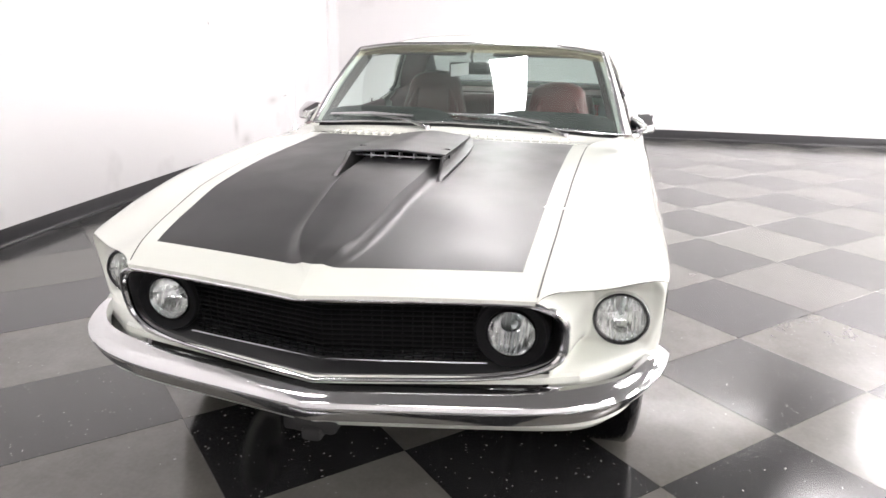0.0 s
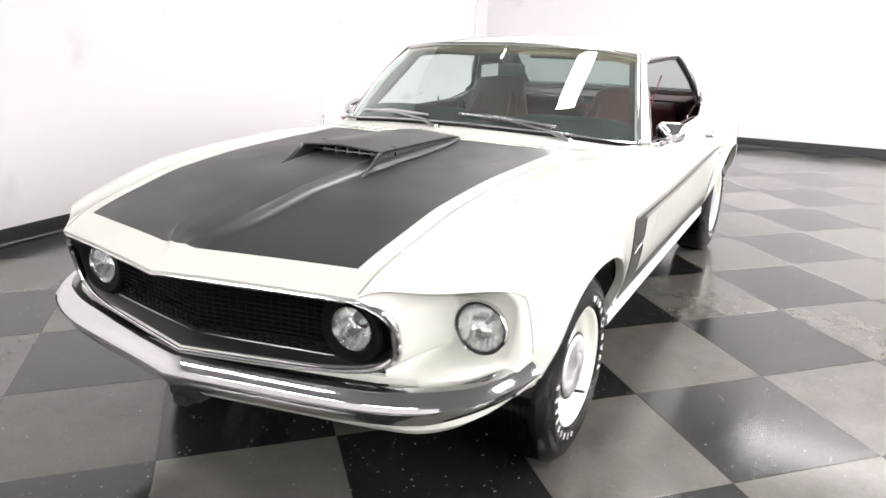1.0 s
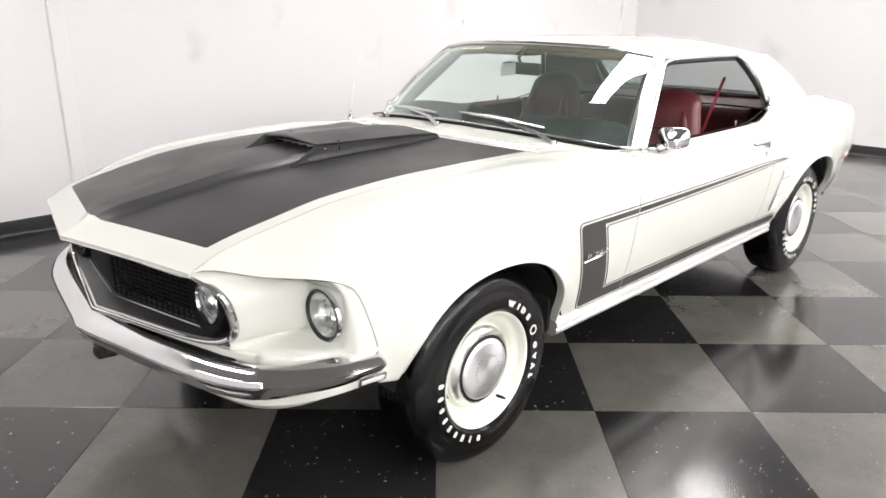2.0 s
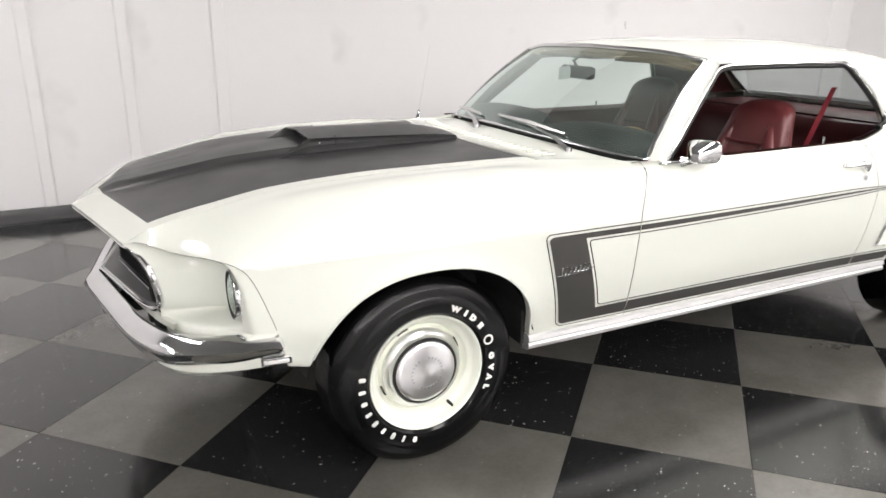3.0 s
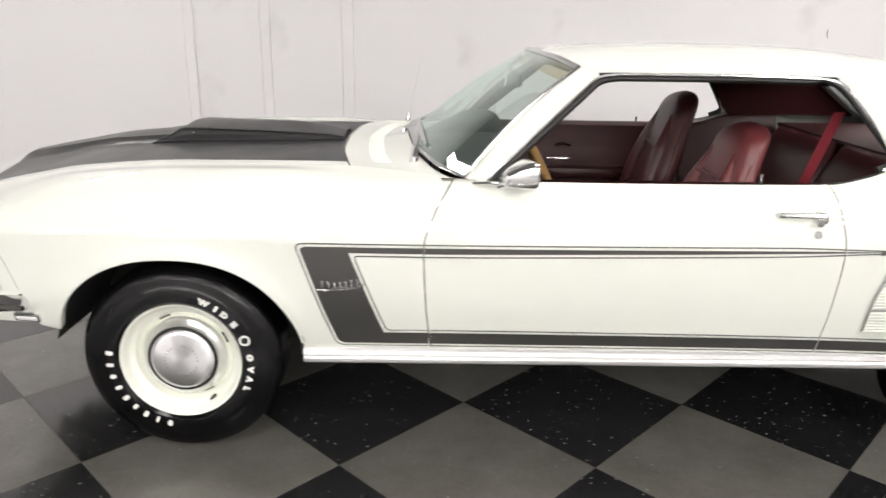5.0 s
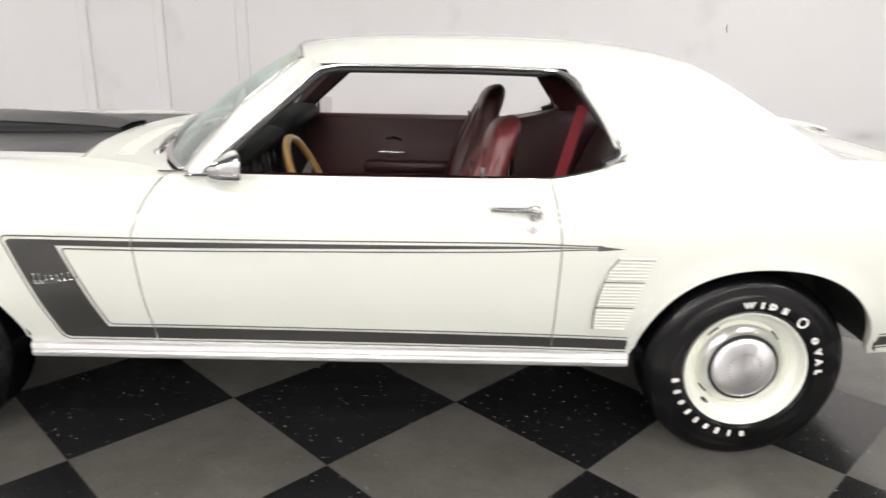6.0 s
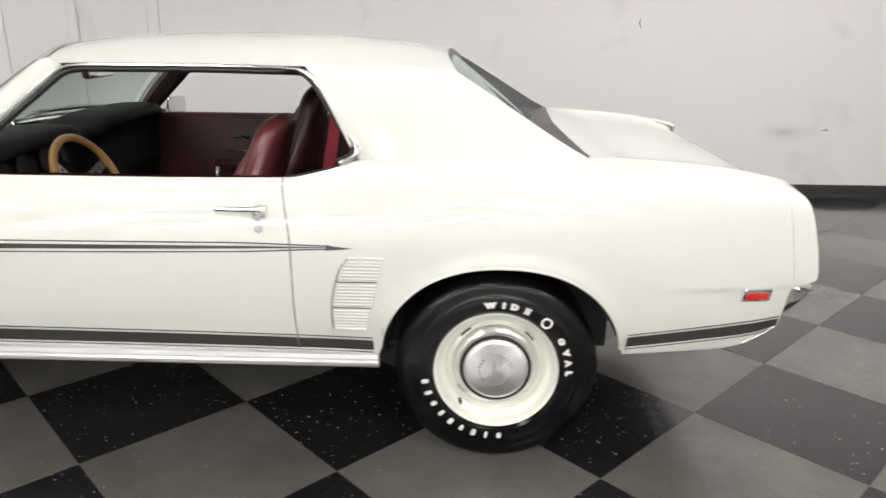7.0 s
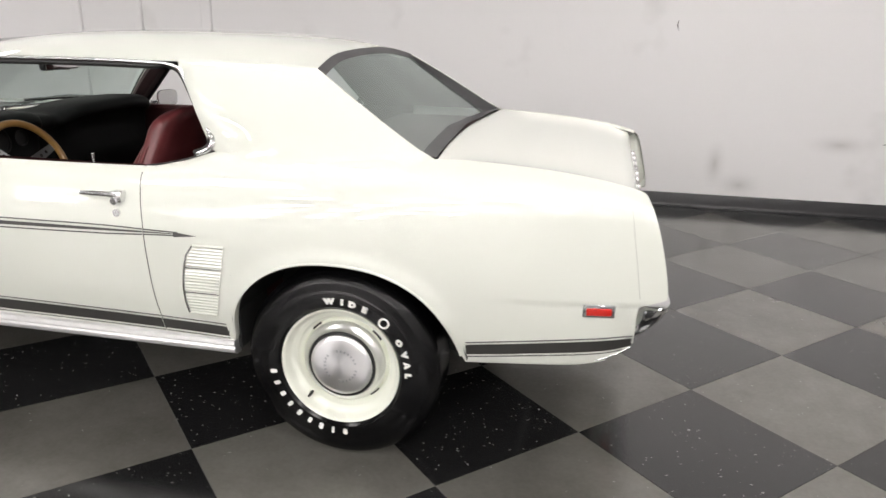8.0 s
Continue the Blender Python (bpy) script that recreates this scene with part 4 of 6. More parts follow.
# ---- front end ----
def ring_point(a, back=0.0, shrink=0.0):
    """The grille opening: a wide rounded slot that follows the pointed nose. back: metres behind its rim."""
    c, s = math.cos(a), math.sin(a)
    y = (0.612 - shrink) * math.copysign(abs(c) ** 0.34, c)
    h = (0.120 if s > 0 else 0.114) - shrink
    z = 0.682 + h * math.copysign(abs(s) ** 0.62, s)
    t = (z - 0.562) / 0.24
    x = lerp(-0.912 + 0.235 * abs(y), nose_x(y) + 0.012, t) + 0.02 * (abs(y) / 0.612) ** 8 + back
    return Vector((x, y, z))


ANG = np.linspace(0, 2 * math.pi, 241)[:-1]
grille = part("grille", Geo().grid([[ring_point(a, b, s) for a in ANG] for b, s in ((0.004, -0.002), (0.012, 0.008), (0.05, 0.022), (0.105, 0.036))], closed=True), BLACKOUT, car, "black mesh grille set deep in the nose")
part("grille_rim", Geo().tube([ring_point(a, -0.002, -0.002) for a in ANG], [0.0055 + 0.0075 * abs(math.cos(a)) ** 3 for a in ANG], 10, closed=True), CHROME, grille, "chrome grille rim")
part("grille_back", Geo().grid([[Vector((-0.80 + 0.19 * abs(y), y, z)) for y in np.linspace(-0.60, 0.60, 25)] for z in np.linspace(0.56, 0.81, 6)]), GRILLE, grille)


def mesh_bars():
    g = Geo()
    gx = lambda y: -0.845 + 0.19 * abs(y)
    for k in range(15):
        z = 0.592 + 0.0138 * k
        g.tube([(gx(y), y, z) for y in np.linspace(-0.40, 0.40, 13)], 0.0028, 4)
    for k in range(-15, 16):
        y = 0.0256 * k
        g.tube([(gx(y) + 0.006, y, z) for z in (0.585, 0.69, 0.79)], 0.0026, 4)
    return g


part("grille_mesh", mesh_bars(), GRILLE, grille)
part("grille_ledge", Geo().tube([(-0.852 + 0.19 * abs(y), y, 0.592) for y in np.linspace(-0.42, 0.42, 21)], 0.0024, 6), BRUSHED, grille)


def lamp(name, x, y, z, r, ring, ring_mat, label):
    """A sealed-beam lamp that faces forward: bowl, domed glass with flutes, ring."""
    m = pose(x, y, z, 0, -90, 0)
    bowl = Geo().lathe([(r, 0.004), (r * 0.92, -0.02), (r * 0.62, -0.05), (r * 0.2, -0.062), (0.001, -0.064)], 40, m=m)
    root = part(name, bowl, LAMPREFL, car, label)
    part("lamp_filament", Geo().lathe([(0.001, -0.03), (0.006, -0.032), (0.008, -0.045), (0.007, -0.06)], 12, m=m), BRUSHED, root)
    dome = [(r * math.sin(a), 0.004 + 0.014 * (math.cos(a) - math.cos(1.3)) / (1 - math.cos(1.3))) for a in np.linspace(0.02, 1.3, 9)]
    dome = [(rr / math.sin(1.3), h) for rr, h in dome]
    glass_ob = part("lamp_lens", Geo().lathe(dome, 40, m=m), LAMPGLASS, root, "fluted clear glass lens")
    glass_ob.visible_shadow = False
    fl = Geo()
    for k in range(-3, 4):
        yy = k * r * 0.26
        hz = math.sqrt(max(0.0, (r * 0.93) ** 2 - yy * yy))
        fl.tube([m @ Vector((t * hz, yy, 0.001 + 0.010 * (1 - (yy / r) ** 2 - (t * hz / r) ** 2))) for t in (-1, -0.5, 0, 0.5, 1)], 0.0012, 5)
    fo = part("lamp_flutes", fl, LAMPGLASS, root)
    fo.visible_shadow = False
    part("lamp_ring", Geo().lathe([(r * 0.96, 0.006), (r * 1.02, 0.014), (ring * 0.96, 0.012), (ring, 0.002), (ring, -0.03)], 40, m=m), ring_mat, root)
    return root


for s in (-1, 1):
    lamp("driving_lamp", -0.765, s * 0.480, 0.684, 0.058, 0.063, CHROME, "clear round driving lamp inside the grille")
    part("lamp_bezel", Geo().lathe([(0.062, 0.000), (0.066, 0.012), (0.088, 0.020), (0.094, 0.012), (0.096, -0.06)], 40, m=pose(-0.765, s * 0.480, 0.684, 0, -90, 0)), GRILLE, car)
    lamp("headlamp", -0.574, s * 0.7495, 0.6725, 0.069, 0.0715, GASKET, "clear round headlamp with chrome ring")
    part("headlamp_ring", Geo().lathe([(0.0712, 0.010), (0.074, 0.012), (0.0775, 0.008), (0.079, -0.002), (0.079, -0.03)], 48, m=pose(-0.574, s * 0.7495, 0.6725, 0, -90, 0)), CHROME, car, "thin chrome headlamp ring")


def rim_at(z):
    """The grille rim's end at height z, run straight down and up past its curve."""
    k = min(max((z - 0.682) / 0.124, -0.70), 0.70)
    p = ring_point(math.asin(math.copysign(abs(k) ** (1 / 0.62), k)), 0.002, -0.006)
    return Vector((p.x, p.y, z))


def bucket(s):
    """The recessed face round the outer headlamp, from the grille rim out to the fender's leading edge, open for the lamp."""
    g, rows = Geo(), []
    n = 40
    for k in range(n + 1):
        u = k / n
        w = min(1.0, u / 0.86)
        row = []
        for t in np.linspace(0, 1, n + 1):
            inn = rim_at(lerp(0.566, 0.772, t))
            vv = lerp(0.215, 0.57, t)
            xo = front_edge(vv, 0)
            yo, zo = side(xo, vv)
            out = Vector((xo, yo - 0.001, zo))
            d = lerp(0.066, 0.028, t)
            fwd = Vector((xo - d, side(xo - d, vv)[0] - 0.001, side(xo - d, vv)[1]))
            p = lerp(inn, fwd, w) if u < 0.86 else lerp(fwd, out, (u - 0.86) / 0.14)
            deep = sstep(0.0, 0.16, t) * sstep(0.0, 0.27, w) * (1 - sstep(0.90, 1.0, w))
            p.x = lerp(p.x, max(p.x, -0.574), deep)
            if t > 0.84:
                vt = lerp(1.0, 0.57, u)
                xt = front_edge(vt, 0)
                yt, zt = side(xt, vt)
                p = lerp(p, Vector((xt, yt, zt - 0.002)), ((t - 0.84) / 0.16) ** 1.3)
            row.append(Vector((p.x, s * p.y, p.z)))
        fill = sstep(0.02, 0.30, u)
        under = [row[0] + Vector((-0.018 * fill + 0.010 * (1 - fill), 0, -0.012)), row[0] + Vector((-0.022 * fill + 0.014 * (1 - fill), 0, -0.045))]
        rows.append(under[::-1] + row)
    g.grid(rows)
    keep = []
    for f in g.f:
        c = sum((Vector(g.v[q]) for q in f), Vector()) / len(f)
        keep.append(math.hypot(c.y - s * 0.7495, c.z - 0.6725) > 0.070)
    g.f, g.i = [f for f, ok in zip(g.f, keep) if ok], [q for q, ok in zip(g.i, keep) if ok]
    return g


for s in (-1, 1):
    part("headlamp_bucket", bucket(s), PAINT, car, "white scooped headlamp surround", sharp=60)

for s in (-1, 1):
    pts = []
    for v in np.linspace(0.24, 0.57, 20):
        x = front_edge(v, 0)
        y, z = side(x, v)
        pts.append(Vector((x, s * (y - 0.0002), z)))
    part("fender_seam", Geo().tube(pts, 0.0010, 5), GASKET, car)

part("hood_lip_trim", Geo().tube([Vector((nose_x(y) + 0.006, y, hood_point(0, y / 0.5425)[2] - 0.013)) for y in np.linspace(-0.55, 0.55, 45)], [0.002] + [0.0062] * 43 + [0.002], 6), CHROME, hood, "thin chrome nose moulding")

# stone guard between grille and bumper, and the valance below it
guard, low = [], []
for y in np.linspace(-0.655, 0.655, 53):
    a = abs(y)
    x = -0.912 + 0.235 * a + 0.35 * max(0, a - 0.55) ** 1.4
    guard.append([(x + 0.014, y, 0.576), (x + 0.002, y, 0.571), (x + 0.001, y, 0.553), (x + 0.014, y, 0.546), (x + 0.06, y, 0.520)])
VALX = smooth_curve((0, 1, 2, 3, 4, 5, 6, 7), (-0.905, -0.850, -0.800, -0.773, -0.722, -0.645, -0.545, -0.445))
VALY = smooth_curve((0, 1, 2, 3, 4, 5, 6, 7), (0.0, 0.30, 0.555, 0.65, 0.728, 0.786, 0.822, 0.838))
for k in np.linspace(-7, 7, 71):
    x, y, w = VALX(abs(k)), math.copysign(VALY(abs(k)), k), sstep(3, 7, abs(k))
    out = Vector((-1.0 + 0.9 * w, math.copysign(0.25 + 0.7 * w, k), 0)).normalized()
    low.append([Vector((x, y, 0)) + out * o + Vector((0, 0, z)) for o, z in ((-0.004, 0.53), (lerp(0.006, 0.0, w), 0.50), (lerp(0.013, 0.002, w), 0.478), (lerp(0.012, -0.006, w), lerp(0.448, 0.462, w)), (lerp(-0.006, -0.03, w), lerp(0.428, 0.452, w)), (-0.06, lerp(0.426, 0.45, w)))])
part("stone_guard", Geo().grid(guard), PAINT, car, "white panel below the grille")
part("front_valance", Geo().grid(low), PAINT, car, "white lower valance")
part("radiator_support", Geo().box((-0.78, -0.56, 0.47), (-0.68, 0.56, 0.56), 0.02), UNDER, car)
part("tow_bracket", Geo().box((-0.915, -0.055, 0.405), (-0.80, 0.065, 0.450), 0.014).box((-0.93, -0.02, 0.392), (-0.87, 0.035, 0.43), 0.012).box((-0.86, 0.02, 0.37), (-0.62, 0.12, 0.44), 0.014), UNDER, car, "black bracket under the front valance")
part("tow_bracket", Geo().box((-0.78, -0.10, 0.36), (-0.60, -0.02, 0.43), 0.012), UNDER, car)


def bumper(path, heights, prof):
    """A pressed blade: a profile of (out, up) carried along a plan path; heights: centre and half height at each point."""
    rows = []
    n = len(path)
    for k in range(n):
        p = Vector(path[k])
        d = Vector(path[min(k + 1, n - 1)]) - Vector(path[max(k - 1, 0)])
        out = Vector((d.y, -d.x)).normalized()
        zc, h, thick = heights[k]
        rows.append([Vector((p.x + out.x * o * thick, p.y + out.y * o * thick, zc + h * up)) for o, up in prof])
    g = Geo().grid(rows)
    return g.poly(rows[0]).poly(rows[-1])


FBX = smooth_curve((0, 1, 2, 3, 4, 5, 6, 7), (-0.925, -0.870, -0.820, -0.793, -0.742, -0.665, -0.565, -0.468))
FBY = smooth_curve((0, 1, 2, 3, 4, 5, 6, 7), (0.0, 0.30, 0.565, 0.665, 0.745, 0.808, 0.850, 0.867))
ends = list(np.linspace(1.7, 6.7, 32)) + [6.80, 6.86, 6.91, 6.945, 6.97, 6.985, 6.995, 7.0]
ks = [-k for k in reversed(ends)] + list(np.linspace(-1.6, 1.6, 17)) + ends
fpath = [(FBX(abs(k)) - 0.022 * (1 - sstep(1.2, 3.2, abs(k))), math.copysign(FBY(abs(k)), k)) for k in ks]
END = lambda k: math.sqrt(max(0.01, 1 - (max(0.0, abs(k) - 6.8) / 0.2) ** 2))
fh = [(lerp(0.517, 0.543, sstep(2.5, 6.5, abs(k))), lerp(0.049, 0.040, sstep(3.0, 5.0, abs(k))) * lerp(1.0, 0.78, sstep(5.4, 6.9, abs(k))) * END(k), lerp(0.5, 1.0, END(k))) for k in ks]
BLADE = [(0.036, 0.40), (0.024, 0.90), (0.006, 0.80), (-0.018, 0.38), (-0.030, 0.06), (-0.028, -0.15), (-0.017, -0.6), (-0.006, -0.95), (0.02, -1.0)]
fb = bumper(fpath, fh, BLADE)
part("front_bumper", fb, CHROME, car, "chrome pointed front bumper blade", sharp=50)

RBX = smooth_curve((0, 1, 2, 3, 4, 5), (3.748, 3.748, 3.750, 3.753, 3.742, 3.694))
RBY = smooth_curve((0, 1, 2, 3, 4, 5), (0.0, 0.35, 0.60, 0.69, 0.743, 0.768))
rk = [-5, -4.99, -4.96, -4.91] + list(np.linspace(-4.85, 4.85, 61)) + [4.91, 4.96, 4.99, 5]
rpath = [(RBX(abs(k)), math.copysign(RBY(abs(k)), k)) for k in rk]
rh = [(0.554, 0.060 * math.sqrt(max(0.3, 1 - (max(0.0, abs(k) - 4.8) / 0.22) ** 2)), 1 - 0.3 * sstep(4.2, 5.0, abs(k))) for k in rk]
RBLADE = [(-0.05, 0.93), (-0.01, 0.99), (0.028, 1.0), (0.036, 0.92), (0.035, 0.80), (0.020, 0.25), (-0.010, -0.4), (-0.042, -0.9), (-0.06, -1.0)]
part("rear_bumper", bumper(rpath, rh, RBLADE), CHROME, car, "chrome rear bumper with wrapped ends", sharp=50)


# ---- wheels ----
def tyre_mesh():
    prof = [(0.190, -0.085), (0.200, -0.095), (0.235, -0.104), (0.285, -0.104), (0.312, -0.094), (0.326, -0.078)]
    tread = []
    for k in range(-3, 4):
        c = k * 0.0205
        tread += [(0.332, c - 0.0085), (0.332, c + 0.0085), (0.326, c + 0.0090), (0.326, c + 0.0115)]
    right = [(r, -h) for r, h in reversed(prof)]
    steps = [(0.275, 0.1068), (0.262, 0.1095), (0.2605, 0.1106), (0.2135, 0.1098), (0.212, 0.1082), (0.206, 0.102)]
    right = right[:2] + [(0.300, 0.0985), (0.2955, 0.1015), (0.290, 0.103)] + steps + right[5:]
    g = Geo().lathe(prof + tread[:-2] + right, 96)
    return g.mesh("tyre", RUBBER, sharp=40)


def rim_mesh():
    prof = [(0.150, -0.10), (0.195, -0.088), (0.196, 0.080), (0.201, 0.092), (0.204, 0.098), (0.202, 0.103), (0.197, 0.102), (0.192, 0.094), (0.186, 0.080), (0.178, 0.070), (0.168, 0.066), (0.163, 0.056), (0.158, 0.038), (0.150, 0.034), (0.140, 0.046), (0.128, 0.058), (0.118, 0.060), (0.10, 0.058), (0.001, 0.05)]
    return Geo().lathe(prof, 72).mesh("rim", WHEELP, sharp=60)


def cap_meshes():
    ring = Geo().lathe([(0.141, 0.046), (0.142, 0.056), (0.137, 0.064), (0.128, 0.069), (0.122, 0.075), (0.1185, 0.081), (0.1165, 0.079)], 64).mesh("hubcap_ring", RINGC, sharp=60)
    dark = Geo().lathe([(0.1170, 0.078), (0.114, 0.083), (0.1065, 0.084)], 64).mesh("hubcap_band", GASKET)
    face = Geo().lathe([(0.1066, 0.083), (0.104, 0.088), (0.09, 0.092), (0.05, 0.097), (0.001, 0.099)], 72)
    return ring, dark, face.mesh("hubcap", HUBFACE, sharp=60)


def radial_brushed():
    """Spun aluminium: the grain runs in circles, so highlights fan out."""
    m = bpy.data.materials.new("spun_aluminium")
    m.use_nodes = True
    nt = m.node_tree
    p = nt.nodes["Principled BSDF"]
    p.inputs["Base Color"].default_value = (0.74, 0.74, 0.75, 1)
    p.inputs["Metallic"].default_value = 1
    p.inputs["Roughness"].default_value = 0.36
    p.inputs["Anisotropic"].default_value = 0.85
    tan = nt.nodes.new("ShaderNodeTangent")
    tan.direction_type = "RADIAL"
    tan.axis = "Z"
    nt.links.new(tan.outputs[0], p.inputs["Tangent"])
    return m


HUBFACE = radial_brushed()


def glyph(ch, height, bold=0.085, deep=0.002):
    """One letter of the built-in font, centred, as vertices and faces."""
    cu = bpy.data.curves.new("glyph", "FONT")
    cu.body, cu.align_x, cu.align_y, cu.size, cu.offset, cu.extrude = ch, "CENTER", "CENTER", 1.0, bold, 0.0
    cu.resolution_u = 3
    ob = bpy.data.objects.new("glyph", cu)
    scene.collection.objects.link(ob)
    me = ob.evaluated_get(bpy.context.evaluated_depsgraph_get()).to_mesh()
    v = np.array([tuple(p.co) for p in me.vertices])
    f = [tuple(p.vertices) for p in me.polygons]
    ob.to_mesh_clear()
    bpy.data.objects.remove(ob)
    bpy.data.curves.remove(cu)
    lo, hi = v.min(0), v.max(0)
    v = (v - (lo + hi) / 2) * (height / (hi - lo)[1])
    return v[:, :2], f


def letter_mesh(name, flat_pts, faces, r, angle, top, scale_x=1.0):
    """Flat shape bent onto the tyre's side at an angle, its top turned outwards."""
    g = Geo()
    pts = []
    for x, y in flat_pts:
        a = angle - x * scale_x / r
        pts.append(((r + y) * math.cos(a), (r + y) * math.sin(a), top))
    base = len(g.v)
    g.v += pts
    for f in faces:
        g.f.append(tuple(base + i for i in f))
        g.i.append(0)
    return g.mesh(name, LETTER, smooth=False)


def bar_shape(w, h):
    """A plain upright bar with clipped corners."""
    c = w * 0.25
    return [(-w / 2 + c, -h / 2), (w / 2 - c, -h / 2), (w / 2, -h / 2 + c), (w / 2, h / 2 - c), (w / 2 - c, h / 2), (-w / 2 + c, h / 2), (-w / 2, h / 2 - c), (-w / 2, -h / 2 + c)], [tuple(range(8))]


def wheel_letters(wide=0.0, ring=0.0, oval=0.0):
    out = []
    top = 0.1118
    for k, ch in enumerate("WIDE"):
        v, f = glyph(ch, 0.0220, 0.115)
        out.append(letter_mesh("letter", v, f, 0.2345, radians((66, 55.5, 47, 36.5)[k] + wide), top, 1.22))
    v, f = glyph("O", 0.038, 0.02)
    out.append(letter_mesh("letter", v, f, 0.2345, radians(20.5 + ring), top, 0.95))
    for k, ch in enumerate("OVAL"):
        v, f = glyph(ch, 0.0220, 0.115)
        out.append(letter_mesh("letter", v, f, 0.2345, radians((5, -5.5, -14.5, -23.5)[k] + oval), top, 1.15))
    for k in range(9):
        w, h = (0.009, 0.024) if k == 1 else (0.015 - 0.002 * (k % 2), 0.024 - 0.003 * (k % 3 == 0))
        v, f = bar_shape(w, h)
        out.append(letter_mesh("letter_bar", v, f, 0.2325, radians(-103 - k * 10.6), top))
    return out


TYRE_M, RIM_M, (RING_M, BAND_M, FACE_M) = tyre_mesh(), rim_mesh(), cap_meshes()
LETTERS = {0.0: wheel_letters(), REAR: wheel_letters(13, 11, 7)}
marks = Geo()
for k in range(26):
    if k % 9 in (7, 8):
        continue
    marks.box((0.050, -0.0028, 0.0965), (0.058, 0.0028, 0.0978), 0.0004, m=pose(0, 0, 0, 0, 0, k * 13.8))
MARK_M = marks.mesh("hubcap_mark", BRUSHED)
STEM_M = Geo().tube([(0.172, 0, 0.06), (0.166, 0, 0.088), (0.165, 0, 0.104)], [0.006, 0.0055, 0.004], 8).mesh("valve_stem", GASKET)
SLOT_M = Geo().grid([[((0.1475 + 0.004 * e) * math.cos(a), (0.1475 + 0.004 * e) * math.sin(a), 0.0385 - 0.002 * e) for e in (-1, 1)] for a in np.linspace(-0.14, 0.14, 8)]).mesh("rim_slot", GASKET)


def wheel(x, s, turn):
    root = new("wheel")
    root.parent = car
    root["label"] = "cream steel wheel with chrome hubcap and white-lettered tyre"
    root.matrix_basis = Matrix.Translation((x, s * 0.743, 0.331)) @ (pose(0, 0, 0, 90, 0, 0) if s < 0 else pose(0, 0, 0, -90, 0, 0)) @ pose(0, 0, 0, 0, 0, turn)
    for name, me in (("tyre", TYRE_M), ("rim", RIM_M), ("hubcap_ring", RING_M), ("hubcap_band", BAND_M), ("hubcap", FACE_M), ("hubcap_mark", MARK_M)):
        ob = part(name, me, None, root)
        if name == "hubcap_mark":
            ob["kind"] = "stuff"
    part("valve_stem", STEM_M, None, root).matrix_basis = pose(0, 0, 0, 0, 0, -57 if x == 0 else -150)
    for a in (25, 115, 205, 295):
        part("rim_slot", SLOT_M, None, root).matrix_basis = pose(0, 0, 0, 0, 0, a)
    for me in LETTERS[x]:
        part(me.name.split(".")[0], me, None, root)
    return root


wheel(0.0, -1, 0)
wheel(REAR, -1, 17)
wheel(0.0, 1, 40)
wheel(REAR, 1, 80)


# ---- side stripes, badge, louvres, markers ----
def decal(x0, x1, z_top, z_bot, out=0.0016, n=24, rows=3):
    """A strip of vinyl that lies on the flank."""
    g = []
    for x in np.linspace(x0, x1, n):
        col = []
        for k in range(rows + 1):
            z = lerp(z_bot(x), z_top(x), k / rows)
            p = flank(x, z, out)
            col.append((p.x, -p.y, p.z))
        g.append(col)
    return Geo().grid(g)


def slanted(xl, xr, z0, z1, n=64):
    g = []
    for z in np.linspace(z0, z1, n):
        row = []
        near = max(0.0, 0.018 - min(z - z0, z1 - z))
        for k in range(7):
            x = lerp(xl(z) + 0.018 - math.sqrt(0.018 ** 2 - near ** 2), xr(z), k / 6)
            p = flank(x, z, 0.0020)
            row.append((p.x, -p.y, p.z))
        g.append(row)
    return Geo().grid(g)


BX_L = lambda z: lerp(0.528, 0.418, (z - 0.397) / 0.356)
BX_R = lambda z: lerp(0.678, 0.572, (z - 0.440) / 0.295)
UP_T = smooth_curve((0.4, 0.8, 2.0, 2.31), (0.753, 0.752, 0.757, 0.758))
UP_B = smooth_curve((0.4, 0.8, 1.4, 2.0, 2.31), (0.734, 0.732, 0.739, 0.749, 0.757))
LO_T = smooth_curve((0.5, 0.8, 1.6, 2.37), (0.440, 0.442, 0.438, 0.428))
LO_B = smooth_curve((0.5, 0.8, 1.6, 2.37), (0.397, 0.396, 0.394, 0.388))
RS_T = smooth_curve((3.17, 3.4, 3.67), (0.457, 0.477, 0.503))
RS_B = smooth_curve((3.17, 3.4, 3.62, 3.69), (0.417, 0.436, 0.458, 0.474))


def mirrored(name, geo, material, label=""):
    for s in (-1, 1):
        part(name, geo if s < 0 else geo.flipped_y(), material, car, label)


SL = "dark grey vinyl side stripe"
mirrored("side_stripe", slanted(BX_L, BX_R, 0.397, 0.753), STRIPE, SL)
segs = ((0.0, 0.8055), (0.8108, 2.1272), (2.1328, 2.322))
for k, (a, b) in enumerate(segs):
    mirrored("side_stripe", decal(a if k else 0.556, min(b, 2.25), UP_T, UP_B), STRIPE, SL)
    mirrored("side_stripe", decal((0.662, 0.8302, 2.1288)[k], (0.8248, 2.1232, 2.372)[k], LO_T, LO_B), STRIPE, SL)
ARROW = lambda sgn: (lambda x: 0.7545 + sgn * 0.0085 * (2.325 - x) / 0.085)
mirrored("side_stripe", decal(2.24, 2.324, ARROW(1), ARROW(-1), 0.0022), STRIPE, SL)
mirrored("side_stripe", decal(3.185, 3.684, RS_T, RS_B), STRIPE, SL)
PIN = 0.0022


